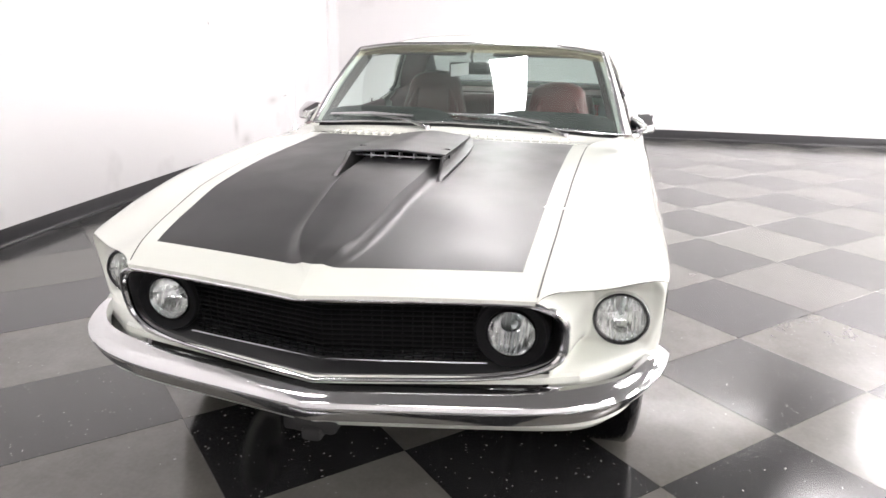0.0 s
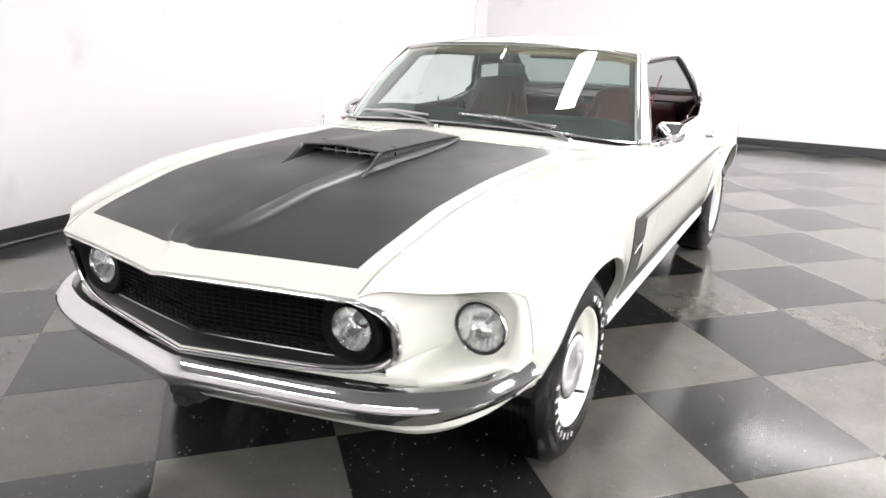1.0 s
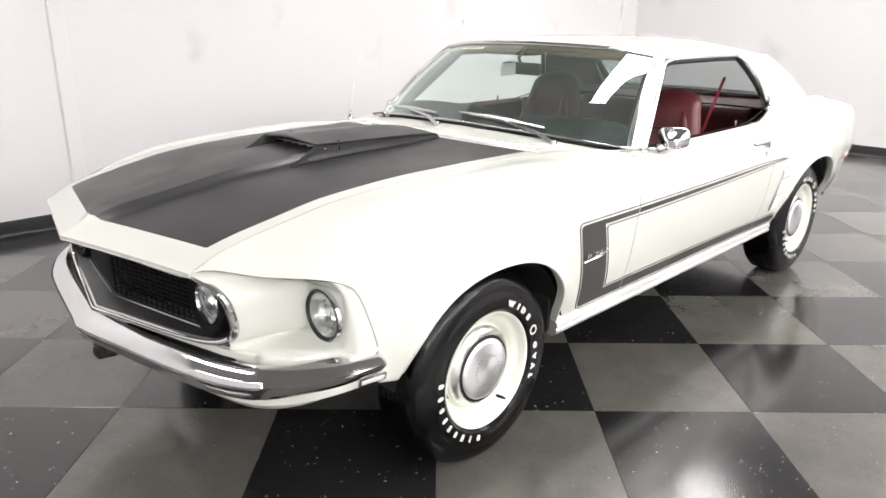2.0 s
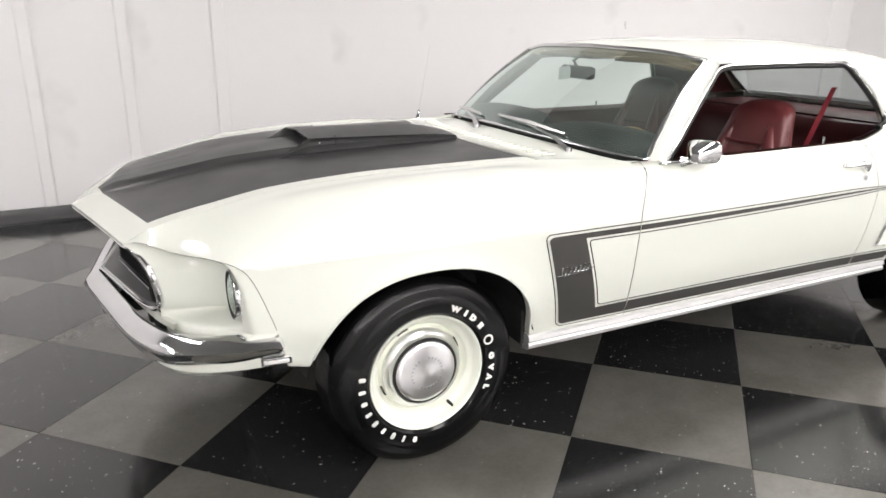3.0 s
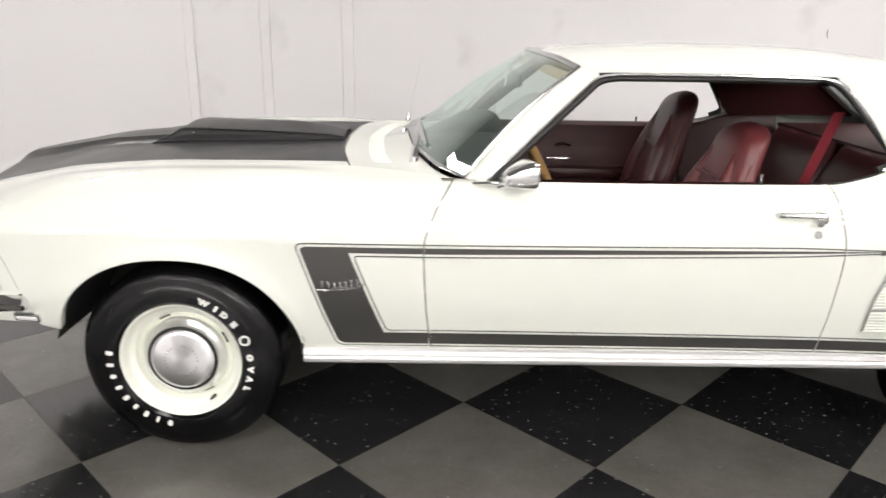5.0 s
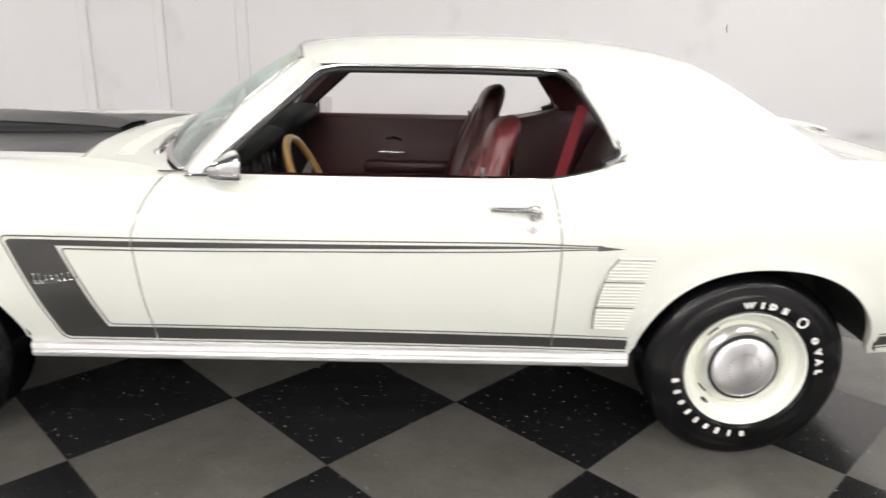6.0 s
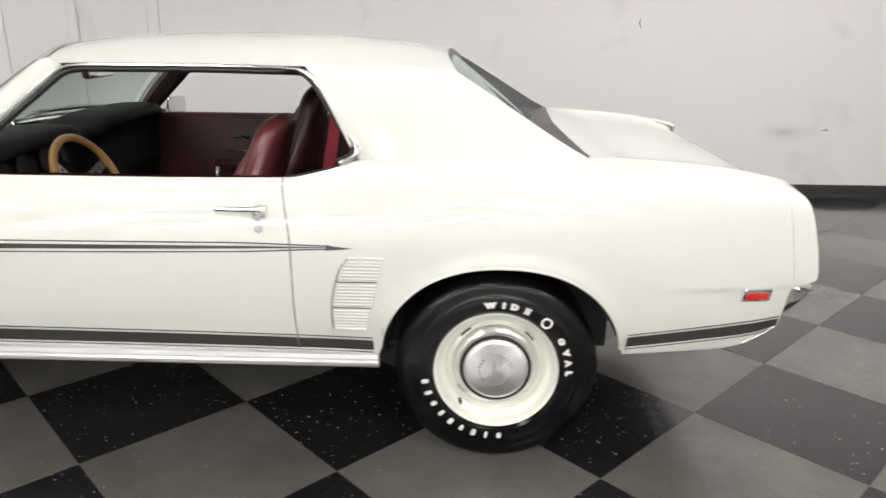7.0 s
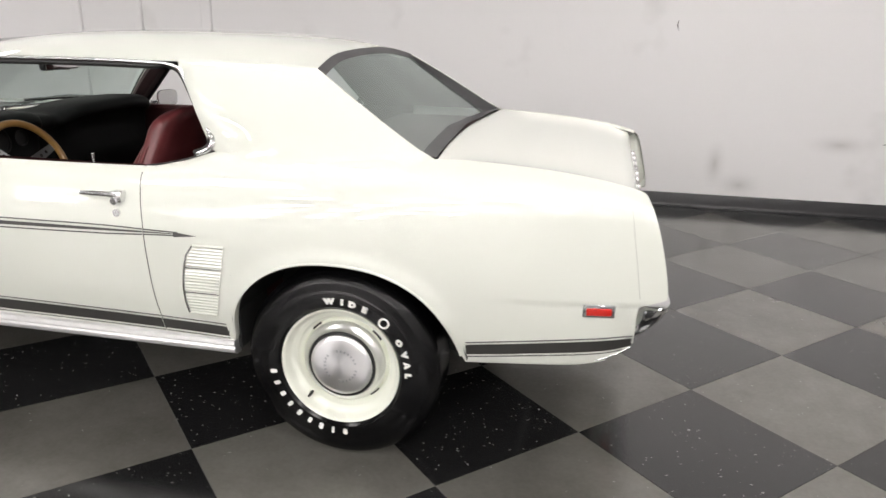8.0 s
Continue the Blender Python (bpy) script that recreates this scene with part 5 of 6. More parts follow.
def pin(xs, zf, off):
    pts = [flank(x, zf(x) + off * (1 - 0.6 * sstep(1.95, 2.25, x) * (zf(x) > 0.6)), 0.0014) for x in xs]
    return Geo().tube([Vector((p.x, -p.y, p.z)) for p in pts], PIN, 4, flat=0.5, up=(0, -1, 0))


def outline(corners, r=0.022):
    """A pinstripe along straight runs with rounded corners, laid on the flank."""
    pts = [corners[0]]
    for a, b, c in zip(corners, corners[1:], corners[2:]):
        u = tuple((p - q) / math.dist(a, b) for p, q in zip(a, b))
        v = tuple((p - q) / math.dist(c, b) for p, q in zip(c, b))
        for t in np.linspace(0, 1, 9):
            pts.append(tuple(q + r * (m * (1 - t) ** 2 + n * t * t) for q, m, n in zip(b, u, v)))
    pts.append(corners[-1])
    fine = [pts[0]]
    for a, b in zip(pts, pts[1:]):
        n = max(1, int(math.dist(a, b) / 0.02))
        fine += [tuple(lerp(p, q, (k + 1) / n) for p, q in zip(a, b)) for k in range(n)]
    ps = [flank(x, z, 0.0014) for x, z in fine]
    return Geo().tube([Vector((p.x, -p.y, p.z)) for p in ps], PIN, 4, up=(0, -1, 0))


mirrored("pinstripe", outline([(0.8055, UP_T(0.8) + 0.010), (BX_L(0.763) - 0.011, UP_T(0.41) + 0.010), (BX_L(0.388) - 0.011, LO_B(0.52) - 0.009), (0.826, LO_B(0.82) - 0.009)], 0.028), STRIPE)
mirrored("pinstripe", outline([(0.8055, UP_B(0.8) - 0.010), (BX_R(0.724) + 0.012, UP_B(0.59) - 0.010), (BX_R(0.450) + 0.012, LO_T(0.69) + 0.010), (0.8245, LO_T(0.82) + 0.010)], 0.016), STRIPE)
for k, (a, b) in enumerate(segs[1:]):
    mirrored("pinstripe", pin(np.linspace(a, min(b, 2.255), 20), UP_T, 0.010), STRIPE)
    mirrored("pinstripe", pin(np.linspace(a, min(b, 2.255), 20), UP_B, -0.010), STRIPE)
    mirrored("pinstripe", pin(np.linspace((0.830, 2.1288)[k], (2.1232, 2.372)[k], 20), LO_T, 0.010), STRIPE)
    mirrored("pinstripe", pin(np.linspace((0.8315, 2.1285)[k], (2.1230, 2.372)[k], 20), LO_B, -0.009), STRIPE)
mirrored("pinstripe", pin(np.linspace(3.185, 3.684, 14), RS_T, 0.009), STRIPE)
mirrored("pinstripe", pin(np.linspace(3.185, 3.66, 14), RS_B, -0.009), STRIPE)

squig = []
for k in range(90):
    t = k / 89
    squig.append(Vector((lerp(0.482, 0.612, t) + 0.006 * math.cos(t * 44), 0, 0.618 + 0.012 * t + (0.019 if t < 0.25 else 0.010 if t < 0.62 else 0.015) * math.sin(t * 44))))
squig = [flank(p.x, p.z, 0.005) for p in squig]
sc = Geo().tube([Vector((p.x, -p.y, p.z)) for p in squig], 0.0022, 5)
sc.tube([Vector((p.x, -p.y, p.z)) for p in (flank(x, z, 0.004) for x, z in ((0.470, 0.606), (0.54, 0.606), (0.60, 0.612)))], 0.0016, 5)
mirrored("fender_badge", sc, CHROME, "small chrome script ornament")


def louvre(s):
    """A quarter-panel ornament: a slanted frame with three banks of fine ribs."""
    lx = lambda z: smooth_curve((0.475, 0.52, 0.68, 0.725), (2.250, 2.248, 2.277, 2.308))(z)
    rx = lambda z: lerp(2.352, 2.415, (z - 0.475) / 0.25)
    at = lambda x, z, o: Vector((x, s * flank(x, z, o).y, z))
    back_rows = [[at(lerp(lx(z), rx(z), k / 5), z, 0.003) for k in range(6)] for z in np.linspace(0.478, 0.722, 16)]
    root = part("quarter_louvre", Geo().grid(back_rows), PAINT, car, "white ribbed ornamental side louvre")
    rim = [at(lx(z), z, 0.006) for z in np.linspace(0.475, 0.725, 14)]
    part("louvre_frame", Geo().tube(rim, 0.0045, 6), ALU, root)
    for z in (0.475, 0.725):
        part("louvre_cap", Geo().tube([at(lerp(lx(z), rx(z), k / 4), z, 0.006) for k in range(5)], 0.0045, 6), PAINT, root)
    for z in np.linspace(0.487, 0.713, 21):
        gap = abs(z - 0.557) < 0.006 or abs(z - 0.642) < 0.006
        pts = [at(lerp(lx(z), rx(z), k / 4), z, 0.0060 - 0.004 * k / 4) for k in range(5)]
        part("louvre_rib" if not gap else "louvre_gap", Geo().tube(pts, 0.0033 if not gap else 0.0022, 5), PAINT if not gap else STRIPE, root)


for s in (-1, 1):
    louvre(s)
    for nm, x0, x1, z, hh, mt, lb in (("side_marker", -0.532, -0.442, 0.482, 0.014, AMBER, "front side marker lamp"), ("rear_side_marker", 3.530, 3.626, 0.604, 0.0225, LENS_RED, "red side marker in chrome bezel")):
        ps = [flank(x0, z), flank((x0 + x1) / 2, z), flank(x1, z)]
        d = (ps[2] - ps[0]).normalized()
        ang = math.degrees(math.atan2(d.y, d.x))
        tilt = math.degrees(math.atan2(flank(ps[1].x, z + 0.02).y - flank(ps[1].x, z - 0.02).y, 0.04))
        m = Matrix.Translation(ps[1]) @ pose(0, 0, 0, 0, 0, ang) @ pose(0, 0, 0, -tilt, 0, 0)
        L = (x1 - x0) / 2
        inset = 0.011 if mt is LENS_RED else 0.008
        bez = Geo().box((-L, -0.012, -hh), (L, 0.009, hh), 0.004, m=m)
        len_g = Geo().box((-L + inset, 0.0, -hh + inset - 0.001), (L - inset, 0.0125, hh - inset + 0.001), 0.003, m=m)
        bz = part(nm, bez if s > 0 else bez.flipped_y(), CHROME, car, lb)
        part("marker_lens", len_g if s > 0 else len_g.flipped_y(), mt, bz)

# ---- door hardware, mirrors ----
for s in (-1, 1):
    door = doors[s]
    y0 = flank(1.98, 0.866).y
    y1 = flank(1.92, 0.868).y
    bar = Geo().tube([(1.905, s * (y1 + 0.004), 0.866), (1.91, s * (y1 + 0.018), 0.868), (1.95, s * (y1 + 0.022), 0.868), (2.02, s * (y0 + 0.022), 0.868), (2.045, s * (y0 + 0.022), 0.867)], [0.006, 0.008, 0.008, 0.009, 0.010], 8)
    bar.box((2.02, min(s * (y0 - 0.01), s * (y0 + 0.028)), 0.842), (2.062, max(s * (y0 - 0.01), s * (y0 + 0.028)), 0.880), 0.008)
    bar.tube([(2.035, s * (y0 + 0.01), 0.850), (2.035, s * (y0 + 0.032), 0.848)], 0.012, 12)
    part("door_handle", bar, ALU, door, "chrome push-button door handle")
    yl = flank(2.036, 0.808).y
    part("door_lock", Geo().tube([(2.036, s * (yl - 0.006), 0.808), (2.036, s * (yl + 0.006), 0.809)], 0.013, 16), CHROME, door)
    # the head flares from a neck to an upright rectangle that is turned a little towards the driver
    across = Vector((-0.40, -s * 0.917, 0))
    aft = Vector((0.917, -s * 0.40, 0))
    cen = Vector((1.132, s * 0.834, 0.980))
    rows = []
    for t, kw, kh in ((0.0, 0.22, 0.36), (0.06, 0.34, 0.50), (0.34, 0.62, 0.72), (0.70, 0.88, 0.92), (0.84, 0.98, 1.0), (0.92, 1.03, 1.03), (1.0, 1.03, 1.03), (1.03, 0.96, 0.95)):
        c = cen + aft * (t - 1) * 0.088 + Vector((0, 0, -0.014 * (1 - t)))
        ring = []
        for a in np.linspace(0, 2 * math.pi, 25)[:-1] + 0.13:
            cs, sn = math.cos(a), math.sin(a)
            ring.append(c + across * 0.062 * kw * math.copysign(abs(cs) ** 0.5, cs) + Vector((0, 0, 0.042 * kh * math.copysign(abs(sn) ** 0.5, sn))))
        rows.append(ring)
    head = Geo().grid(rows, closed=True).poly(rows[0])
    neck = cen - aft * 0.045 + Vector((0, 0, -0.026))
    foot = Vector((1.050, s * 0.806, 0.944))
    rows_b = Geo().tube([foot + Vector((0, 0, -0.004)), lerp(foot, neck, 0.35) + Vector((0, 0, -0.003)), lerp(foot, neck, 0.75), neck + aft * 0.012], [0.024, 0.017, 0.015, 0.022], 12)
    rows_b.tube([(0.955, s * 0.793, 0.938), (0.966, s * 0.798, 0.940), (1.0, s * 0.803, 0.942), (1.05, s * 0.805, 0.942), (1.09, s * 0.804, 0.940), (1.106, s * 0.800, 0.937)], [0.005, 0.014, 0.020, 0.023, 0.017, 0.005], 12, flat=0.42)
    part("door_mirror", rows_b, CHROME, door, "chrome door mirror on a slim foot")
    part("mirror_head", head, CHROME, door, "chrome flared mirror head", sharp=30)
    face = [p + aft * 0.0005 for p in rows[-1]]
    part("mirror_glass", Geo().poly(face), REFLECTOR, door, smooth=False)
    # inner door
    rows = []
    for x in np.linspace(0.86, 2.10, 16):
        rows.append([(x, s * y, z) for y, z in ((0.772, 0.950), (0.755, 0.946), (0.742, 0.930), (0.736, 0.80), (0.722, 0.70), (0.720, 0.42))])
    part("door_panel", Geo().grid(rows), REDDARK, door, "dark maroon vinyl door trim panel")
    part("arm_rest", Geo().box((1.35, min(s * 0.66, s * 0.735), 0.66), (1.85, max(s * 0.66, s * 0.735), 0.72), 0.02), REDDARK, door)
    part("inner_handle", Geo().tube([(1.46, s * 0.722, 0.828), (1.50, s * 0.710, 0.838), (1.54, s * 0.708, 0.826)], 0.007, 6), CHROME, door)
    part("pull_strap", Geo().box((1.42, min(s * 0.715, s * 0.735), 0.752), (1.56, max(s * 0.715, s * 0.735), 0.764), 0.004), CHROME, door)
    part("lock_knob", Geo().tube([(1.885, s * 0.765, 0.945), (1.885, s * 0.765, 0.975)], [0.004, 0.006], 8), CHROME, door)

# ---- wipers, antenna ----
def wiper(pivot, mid, a, b):
    g = Geo().tube([pivot, lerp(Vector(pivot), Vector(mid), 0.3) + Vector((0, 0, 0.016)), mid], [0.014, 0.011, 0.007], 6, flat=0.6)
    root = part("wiper", g, ALU, car, "brushed metal windshield wiper")
    part("wiper_blade", Geo().tube([a, lerp(Vector(a), Vector(b), 0.5) + Vector((-0.008, 0, 0.006)), b], [0.006, 0.0125, 0.006], 6), ALU, root)
    part("wiper_pivot", Geo().lathe([(0.001, 0.016), (0.012, 0.014), (0.016, -0.01)], 12, m=Matrix.Translation(pivot)), CHROME, root)


for y0 in (-0.50, 0.11):
    pv = Vector((BASE_C(abs(y0)) - 0.045, y0, BASE_Z(abs(y0)) - 0.018))
    w1 = (y0 + 0.36) / 0.75
    q = lambda y, u: shield(u, y / 0.74, 0.012)
    wiper(pv, q(y0 + 0.30, 0.055), q(y0 + 0.08, 0.045), q(min(y0 + 0.53, 0.66), 0.075))

ant = part("antenna", Geo().lathe([(0.015, 0.0), (0.013, 0.010), (0.007, 0.025), (0.004, 0.045)], 14, m=pose(0.690, 0.742, 0.936, -4, 10, 0)), CHROME, car, "slim chrome whip antenna")
part("antenna_mast", Geo().tube([(0.698, 0.745, 0.976), (0.768, 0.756, 1.300)], [0.0009, 0.0005], 6), BRUSHED, ant)


# ---- interior ----
def soft_block(sections, n=20, power=0.55):
    """Rounded cushion: sections of centre, half width (y), half depth vector."""
    rows = []
    for c, hw, dv in sections:
        c, dv = Vector(c), Vector(dv)
        rows.append([c + Vector((0, hw * math.copysign(abs(math.cos(a)) ** power, math.cos(a)), 0)) + dv * math.copysign(abs(math.sin(a)) ** power, math.sin(a)) for a in np.linspace(0, 2 * math.pi, n + 1)[:-1]])
    g = Geo().grid(rows, closed=True)
    return g.poly(rows[0]).poly(rows[-1])


def bucket_seat(s, top, cover, label):
    yc = s * 0.375
    root = new("front_seat")
    root.parent = car
    root["label"] = label
    d = Vector((0.058, 0, 0.012))
    back = []
    for t in [k / 16 for k in range(14)] + [0.85, 0.885, 0.92, 0.95, 0.972, 0.988, 0.997, 1.0]:
        cap = math.sqrt(max(0.012, 1 - (max(0.0, t - 0.86) / 0.14) ** 3.2))
        wide = 0.225 * min(1.0, (t + 0.01) / 0.12) ** 0.4 * (1 - 0.30 * sstep(0.45, 0.95, t))
        back.append(((lerp(1.790, 1.990, t), yc, lerp(0.46, top, t)), wide * cap, d * (1.12 - 0.12 * t) * cap ** 0.8))
    part("seat_back", soft_block(back, 36, 0.62), cover, root, sharp=80)
    for sy in (-1, 1):
        edge = [Vector((lerp(1.790, 1.955, t) - 0.040, yc + sy * lerp(0.165, 0.100, t * t), lerp(0.50, top - 0.10, t))) for t in np.linspace(0, 1, 12)]
        part("seat_bolster", Geo().tube(edge, [0.028 + 0.014 * math.sin(math.pi * t) - 0.018 * max(0, t - 0.7) / 0.3 for t in np.linspace(0, 1, 12)], 12), cover, root, sharp=80)
    for sy in (-1, 1):
        pipe = [Vector((lerp(1.790, 1.990, t) - 0.03 * (1 - t), yc + sy * 0.223 * (1 - 0.30 * sstep(0.45, 0.95, t)), lerp(0.46, top, t))) for t in np.linspace(0.12, 0.80, 14)]
        part("seat_piping", Geo().tube(pipe, 0.005, 6), cover, root)
    for k in range(4):
        z = 0.60 + 0.10 * k
        x = lerp(1.790, 1.985, (z - 0.46) / 0.635) - 0.060
        part("seat_seam", Geo().tube([(x, yc - 0.13, z), (x - 0.004, yc, z), (x, yc + 0.13, z)], 0.008, 6), cover, root)
    cush = [((lerp(1.25, 1.78, t), yc, 0.47 + 0.03 * math.sin(math.pi * min(1, t * 1.4))), 0.26 * min(1, (t + 0.05) * 6) ** 0.4, Vector((0, 0, 0.075))) for t in np.linspace(0, 1, 10)]
    part("seat_cushion", soft_block(cush, 24), cover, root, sharp=80)
    part("seat_rail", Geo().box((1.30, yc - 0.2, 0.34), (1.75, yc + 0.2, 0.42), 0.02), UNDER, root)


bucket_seat(-1, 1.090, RED, "maroon vinyl bucket seat")
bucket_seat(1, 1.140, RED_SHADED, "maroon vinyl bucket seat with shade in its colour")

rear = new("rear_seat")
rear.parent = car
rear["label"] = "maroon vinyl rear bench seat with shade in its colour"
for yc in (-0.30, 0.30):
    bk = [((lerp(2.36, 2.56, t), yc, lerp(0.50, 0.965, t)), 0.29 * min(1, (t + 0.08) * 5) ** 0.4 * (1 - max(0, t - 0.8) * 0.5), Vector((0.06, 0, 0.015)) * (1 - max(0, t - 0.85) * 2)) for t in np.linspace(0, 1, 10)]
    part("rear_back", soft_block(bk, 28, 0.62), RED_SHADED, rear, sharp=80)
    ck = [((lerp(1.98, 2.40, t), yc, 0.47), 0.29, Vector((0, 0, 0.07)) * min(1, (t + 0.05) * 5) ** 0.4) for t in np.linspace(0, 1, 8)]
    part("rear_cushion", soft_block(ck, 24), RED_SHADED, rear, sharp=80)
part("seat_belt", Geo().grid([[Vector((lerp(2.230, 2.125, t) + dx, -lerp(0.530, 0.43, t), lerp(1.150, 0.66, t))) for dx in (-0.020, 0.020)] for t in np.linspace(0, 1, 12)]), BELT, car, "red webbing shoulder belt")
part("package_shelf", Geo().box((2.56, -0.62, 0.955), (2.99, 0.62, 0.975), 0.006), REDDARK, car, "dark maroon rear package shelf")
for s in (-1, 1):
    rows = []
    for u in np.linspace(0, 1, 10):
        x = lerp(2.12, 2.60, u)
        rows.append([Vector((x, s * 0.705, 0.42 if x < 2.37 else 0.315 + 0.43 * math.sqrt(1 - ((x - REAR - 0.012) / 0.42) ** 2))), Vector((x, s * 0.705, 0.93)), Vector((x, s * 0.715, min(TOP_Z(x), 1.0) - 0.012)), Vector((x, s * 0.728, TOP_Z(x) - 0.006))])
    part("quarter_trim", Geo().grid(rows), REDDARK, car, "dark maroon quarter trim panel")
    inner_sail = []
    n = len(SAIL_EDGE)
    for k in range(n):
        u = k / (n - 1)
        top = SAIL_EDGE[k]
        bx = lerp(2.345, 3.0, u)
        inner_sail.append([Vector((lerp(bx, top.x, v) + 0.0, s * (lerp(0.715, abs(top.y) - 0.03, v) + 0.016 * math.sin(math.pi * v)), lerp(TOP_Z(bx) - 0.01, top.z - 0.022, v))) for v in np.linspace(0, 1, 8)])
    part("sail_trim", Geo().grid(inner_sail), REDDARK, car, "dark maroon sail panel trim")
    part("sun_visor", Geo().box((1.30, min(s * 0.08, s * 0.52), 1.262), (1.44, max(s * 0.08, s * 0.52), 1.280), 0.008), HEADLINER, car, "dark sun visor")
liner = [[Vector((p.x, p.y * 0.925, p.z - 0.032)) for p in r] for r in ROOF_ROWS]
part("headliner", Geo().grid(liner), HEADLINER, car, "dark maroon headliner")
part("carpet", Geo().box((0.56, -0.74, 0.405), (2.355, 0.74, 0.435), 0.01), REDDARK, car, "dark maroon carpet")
part("console", Geo().box((1.0, -0.10, 0.42), (1.85, 0.10, 0.60), 0.03), DASH, car, "black centre console")


def dash_geo():
    """Padded dash with two hoods, one over each seat, and a face that falls away below."""
    rows = []
    for y in np.linspace(-0.735, 0.735, 81):
        a = abs(y)
        hump = max(0.0, 1 - ((a - 0.40) / 0.335) ** 4)
        lip = 1.055 + 0.085 * hump ** 0.5
        zt = 0.966 + 0.046 * hump ** 0.7
        x0 = BASE_C(min(a, 0.72)) + 0.03
        rows.append([(x0, y, BASE_Z(min(a, 0.75)) - 0.02), (lerp(x0, lip, 0.4), y, zt - 0.004 + 0.012), (lerp(x0, lip, 0.72), y, zt + 0.010), (lip - 0.030, y, zt + 0.006), (lip - 0.010, y, zt - 0.003), (lip, y, zt - 0.018), (lip + 0.002, y, zt - 0.038), (lip - 0.010, y, zt - 0.052), (lip - 0.05 * (0.4 + hump), y, zt - 0.058), (lip - 0.075 * (0.3 + hump), y, zt - 0.15), (lip - 0.03, y, zt - 0.22), (lip - 0.05, y, zt - 0.32), (lip - 0.2, y, 0.60)])
    return Geo().grid(rows)


dash = part("dashboard", dash_geo(), DASH, car, "black padded dashboard with twin hoods", sharp=75)
for y, r in ((-0.47, 0.055), (-0.33, 0.055), (-0.585, 0.035), (-0.215, 0.035)):
    m = pose(1.083, y, 0.905, 0, 80, 0)
    part("gauge", Geo().lathe([(r, 0.012), (r * 0.94, 0.014), (r * 0.9, 0.004), (0.001, 0.003)], 28, m=m), GASKET, dash)
    part("gauge_ring", Geo().tube([m @ Vector((r * math.cos(a), r * math.sin(a), 0.013)) for a in np.linspace(0, 2 * math.pi, 29)[:-1]], 0.002, 6, closed=True), GASKET, dash)

# steering wheel
sw = new("steering_wheel")
sw.parent = car
sw["label"] = "wood-rimmed steering wheel with drilled metal spokes"
SWM = pose(1.270, -0.375, 0.822, 0, 66, 0)
R = 0.187
part("wheel_rim", Geo().tube([SWM @ Vector((R * math.cos(a), R * math.sin(a), 0)) for a in np.linspace(0, 2 * math.pi, 49)[:-1]], 0.0145, 12, closed=True), WOODR, sw, "varnished wood steering wheel rim")
for a in (20, 140, 260):
    ca = radians(a + 90)
    g = Geo()
    e = Vector((math.cos(ca), math.sin(ca), 0))
    f = Vector((-math.sin(ca), math.cos(ca), 0))
    g.grid([[SWM @ (e * r + f * w * k + Vector((0, 0, -0.045 * (1 - r / R)))) for k in (-1, 1)] for r, w in ((0.03, 0.024), (0.08, 0.021), (0.13, 0.018), (0.182, 0.015))])
    g.grid([[SWM @ (e * r + f * w * k + Vector((0, 0, -0.004 - 0.045 * (1 - r / R)))) for k in (-1, 1)] for r, w in ((0.03, 0.024), (0.08, 0.021), (0.13, 0.018), (0.182, 0.015))])
    part("spoke", g, BRUSHED, sw)
    for r in (0.075, 0.105, 0.133):
        part("spoke_hole", Geo().lathe([(0.007, 0.0015), (0.001, 0.0016)], 12, m=SWM @ Matrix.Translation(e * r + Vector((0, 0, 0.0005 - 0.045 * (1 - r / R))))), GASKET, sw)
part("hub", Geo().lathe([(0.001, -0.02), (0.03, -0.022), (0.036, -0.03), (0.04, -0.06), (0.03, -0.20)], 24, m=SWM), DASH, sw)
mirror = part("rear_view_mirror", Geo().box((1.145, -0.115, 1.182), (1.177, 0.115, 1.240), 0.014), GASKET, car, "black framed rear view mirror")
part("mirror_stem", Geo().tube([(1.157, 0, 1.230), (1.135, 0, 1.262), (1.185, 0, 1.298)], 0.008, 8), CHROME, mirror)
part("mirror_face", Geo().box((1.176, -0.105, 1.188), (1.1795, 0.105, 1.234), 0.001), REFLECTOR, mirror)
part("hanging_tag", Geo().grid([[Vector((1.125 + 0.004 * math.sin(3 * v), lerp(0.010, 0.10, u), lerp(1.182, 1.240, v) - 0.012 * u)) for u in (0, 0.5, 1)] for v in (0, 0.5, 1)]), PAPER, mirror, "white paper tag hanging from the mirror")

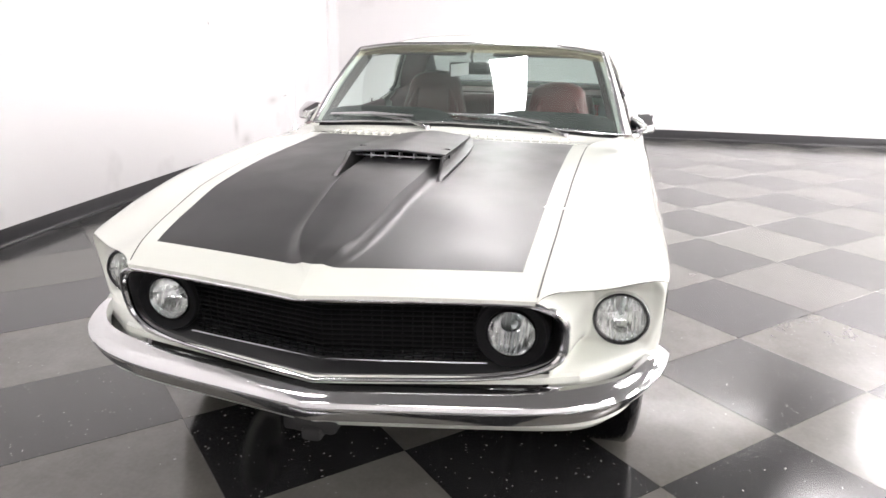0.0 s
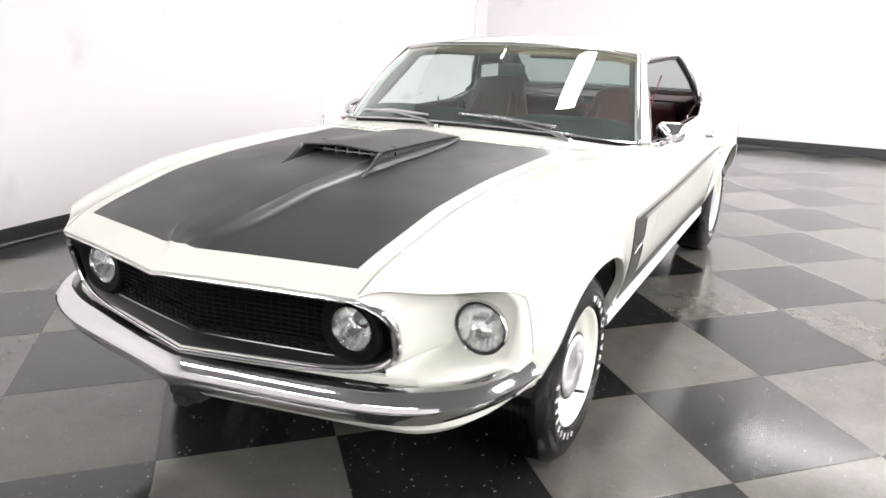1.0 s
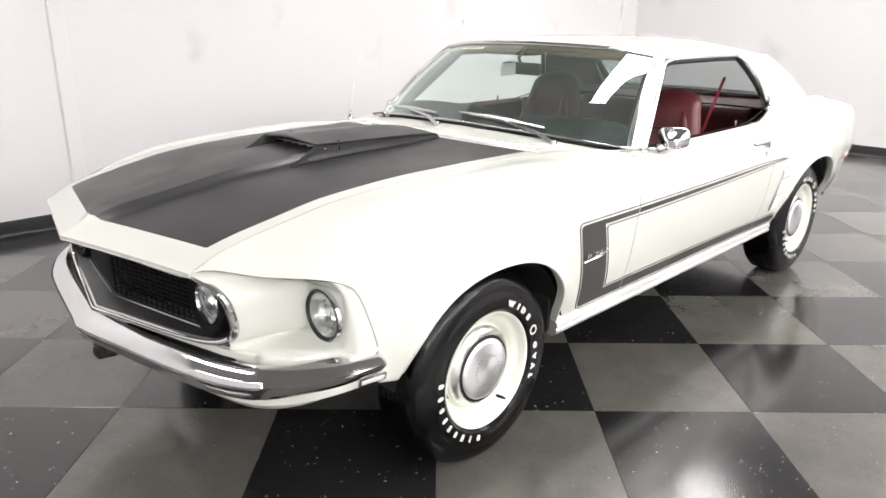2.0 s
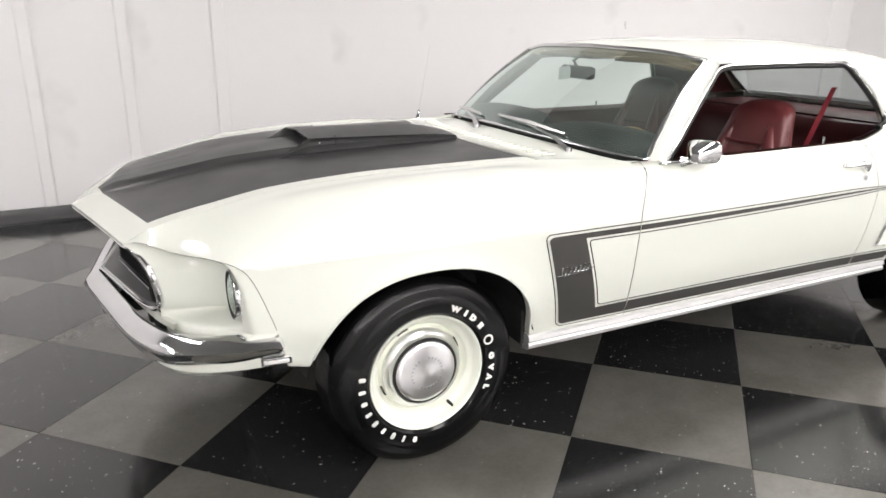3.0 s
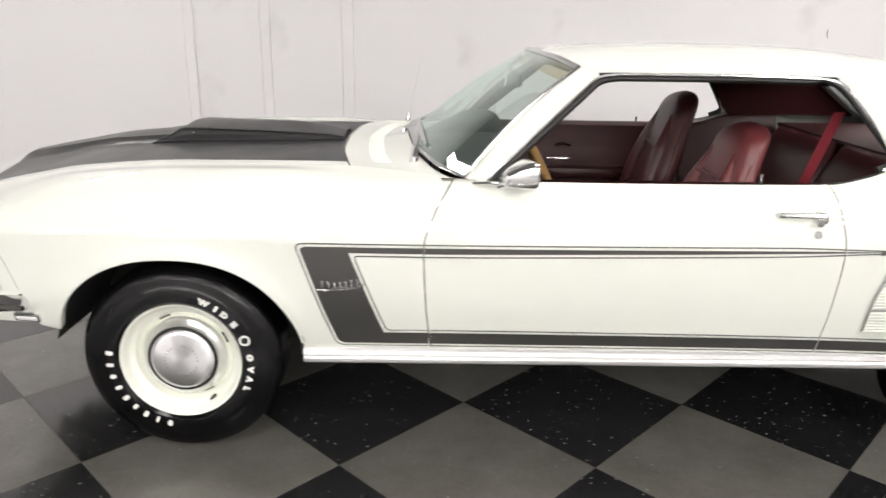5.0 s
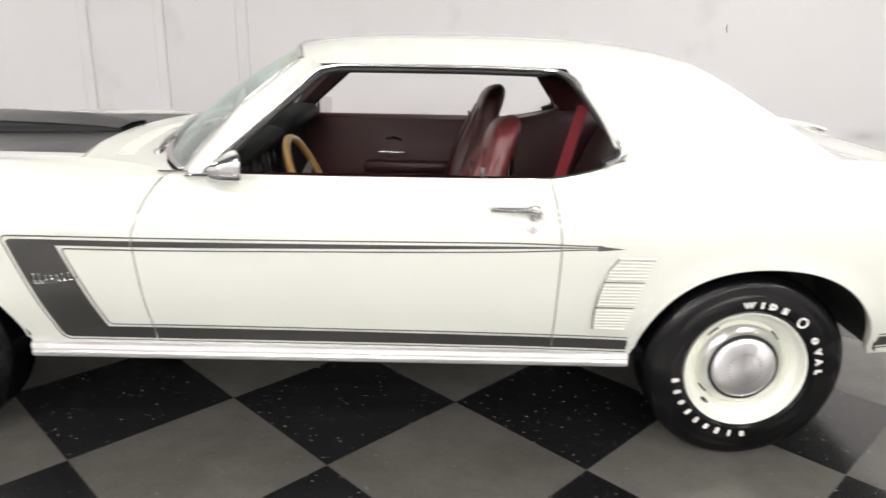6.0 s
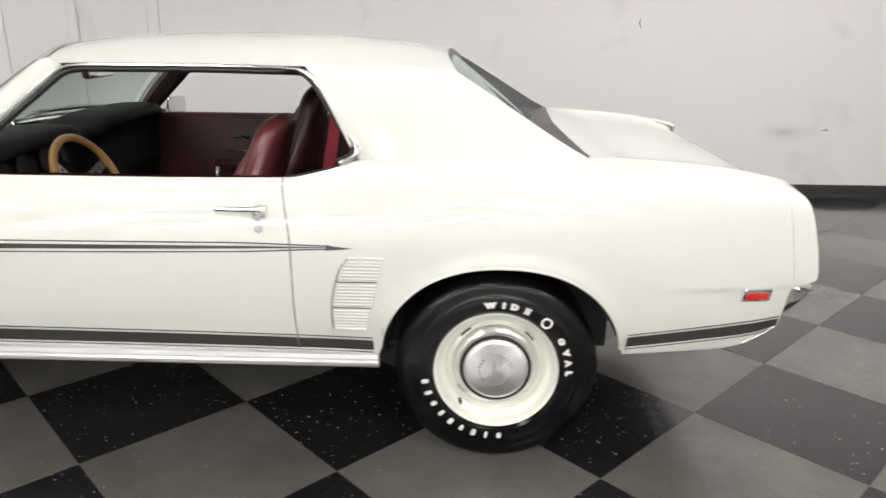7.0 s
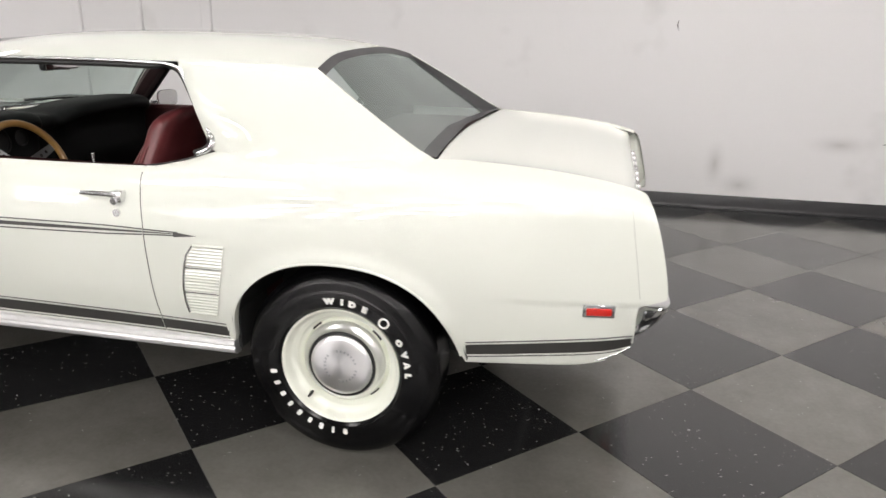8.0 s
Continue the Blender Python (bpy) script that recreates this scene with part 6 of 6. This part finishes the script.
# wall scuffs stay with the wall
for x, z, dx, dz in ((4.04, 1.40, -0.012, 0.035), (5.59, 0.573, 0.06, 0.006)):
    tagged(part("wall_scuff", Geo().tube([(x, WALL_Y - 0.001, z - dz), (x + dx, WALL_Y - 0.001, z), (x + dx * 0.6, WALL_Y - 0.001, z + dz)], [0.002, 0.004, 0.002], 6, flat=0.4, up=(0, -1, 0)), STRIPE, None), "small dark scuff mark on the white wall", "scuff", kind="structure")


# ---- floor tiles ----
TILE, ORIGIN = 0.6096, (0.531, 0.300)
floor = setting("floor", Geo().box((FRONT_X - 0.15, NEAR_Y - 0.15, -0.06), (BACK_X + 0.15, WALL_Y + 0.15, -0.004)), SUB, "waxed checkered vinyl tile floor in grey and charcoal")


def tile_mesh(name, material):
    h, b = TILE / 2 - 0.0005, 0.0012
    g = Geo()
    ring = lambda r, z: [(-r, -r, z), (r, -r, z), (r, r, z), (-r, r, z)]
    g.grid([ring(h, -0.004), ring(h, -b * 0.6), ring(h - b, 0.0)], closed=True)
    g.poly(ring(h - b, 0.0))
    return g.mesh(name, material, smooth=False)


def lay_tiles():
    c = TILE * math.sqrt(0.5)
    meshes = [tile_mesh("tile_light", LIGHT_TILE), tile_mesh("tile_dark", DARK_TILE)]
    spots = []
    for i in range(-40, 41):
        for j in range(-40, 41):
            a, b = i + 0.5 + ORIGIN[0], j + 0.5 + ORIGIN[1]
            x, y = c * (a - b), c * (a + b)
            if FRONT_X - 0.2 < x < BACK_X + 0.25 and NEAR_Y - 0.2 < y < WALL_Y + 0.25:
                spots.append((math.hypot((x - 1.5) * 0.75, y + 0.2), x, y, (i + j) % 2))
    spots.sort()
    rest = [Geo(), Geo()]
    for n, (_, x, y, dark) in enumerate(spots):
        if n < 300:
            t = new("tile", meshes[dark])
            t.parent = floor
            t.matrix_basis = pose(x, y, 0, 0, 0, 45)
        else:
            h = TILE * math.sqrt(0.5) - 0.0008
            rest[dark].poly([(x - h, y, 0), (x, y - h, 0), (x + h, y, 0), (x, y + h, 0)])
    for g, m in zip(rest, (LIGHT_TILE, DARK_TILE)):
        ob = part("far_tiles", g, m, floor, smooth=False)
        ob["kind"] = "stuff"


lay_tiles()
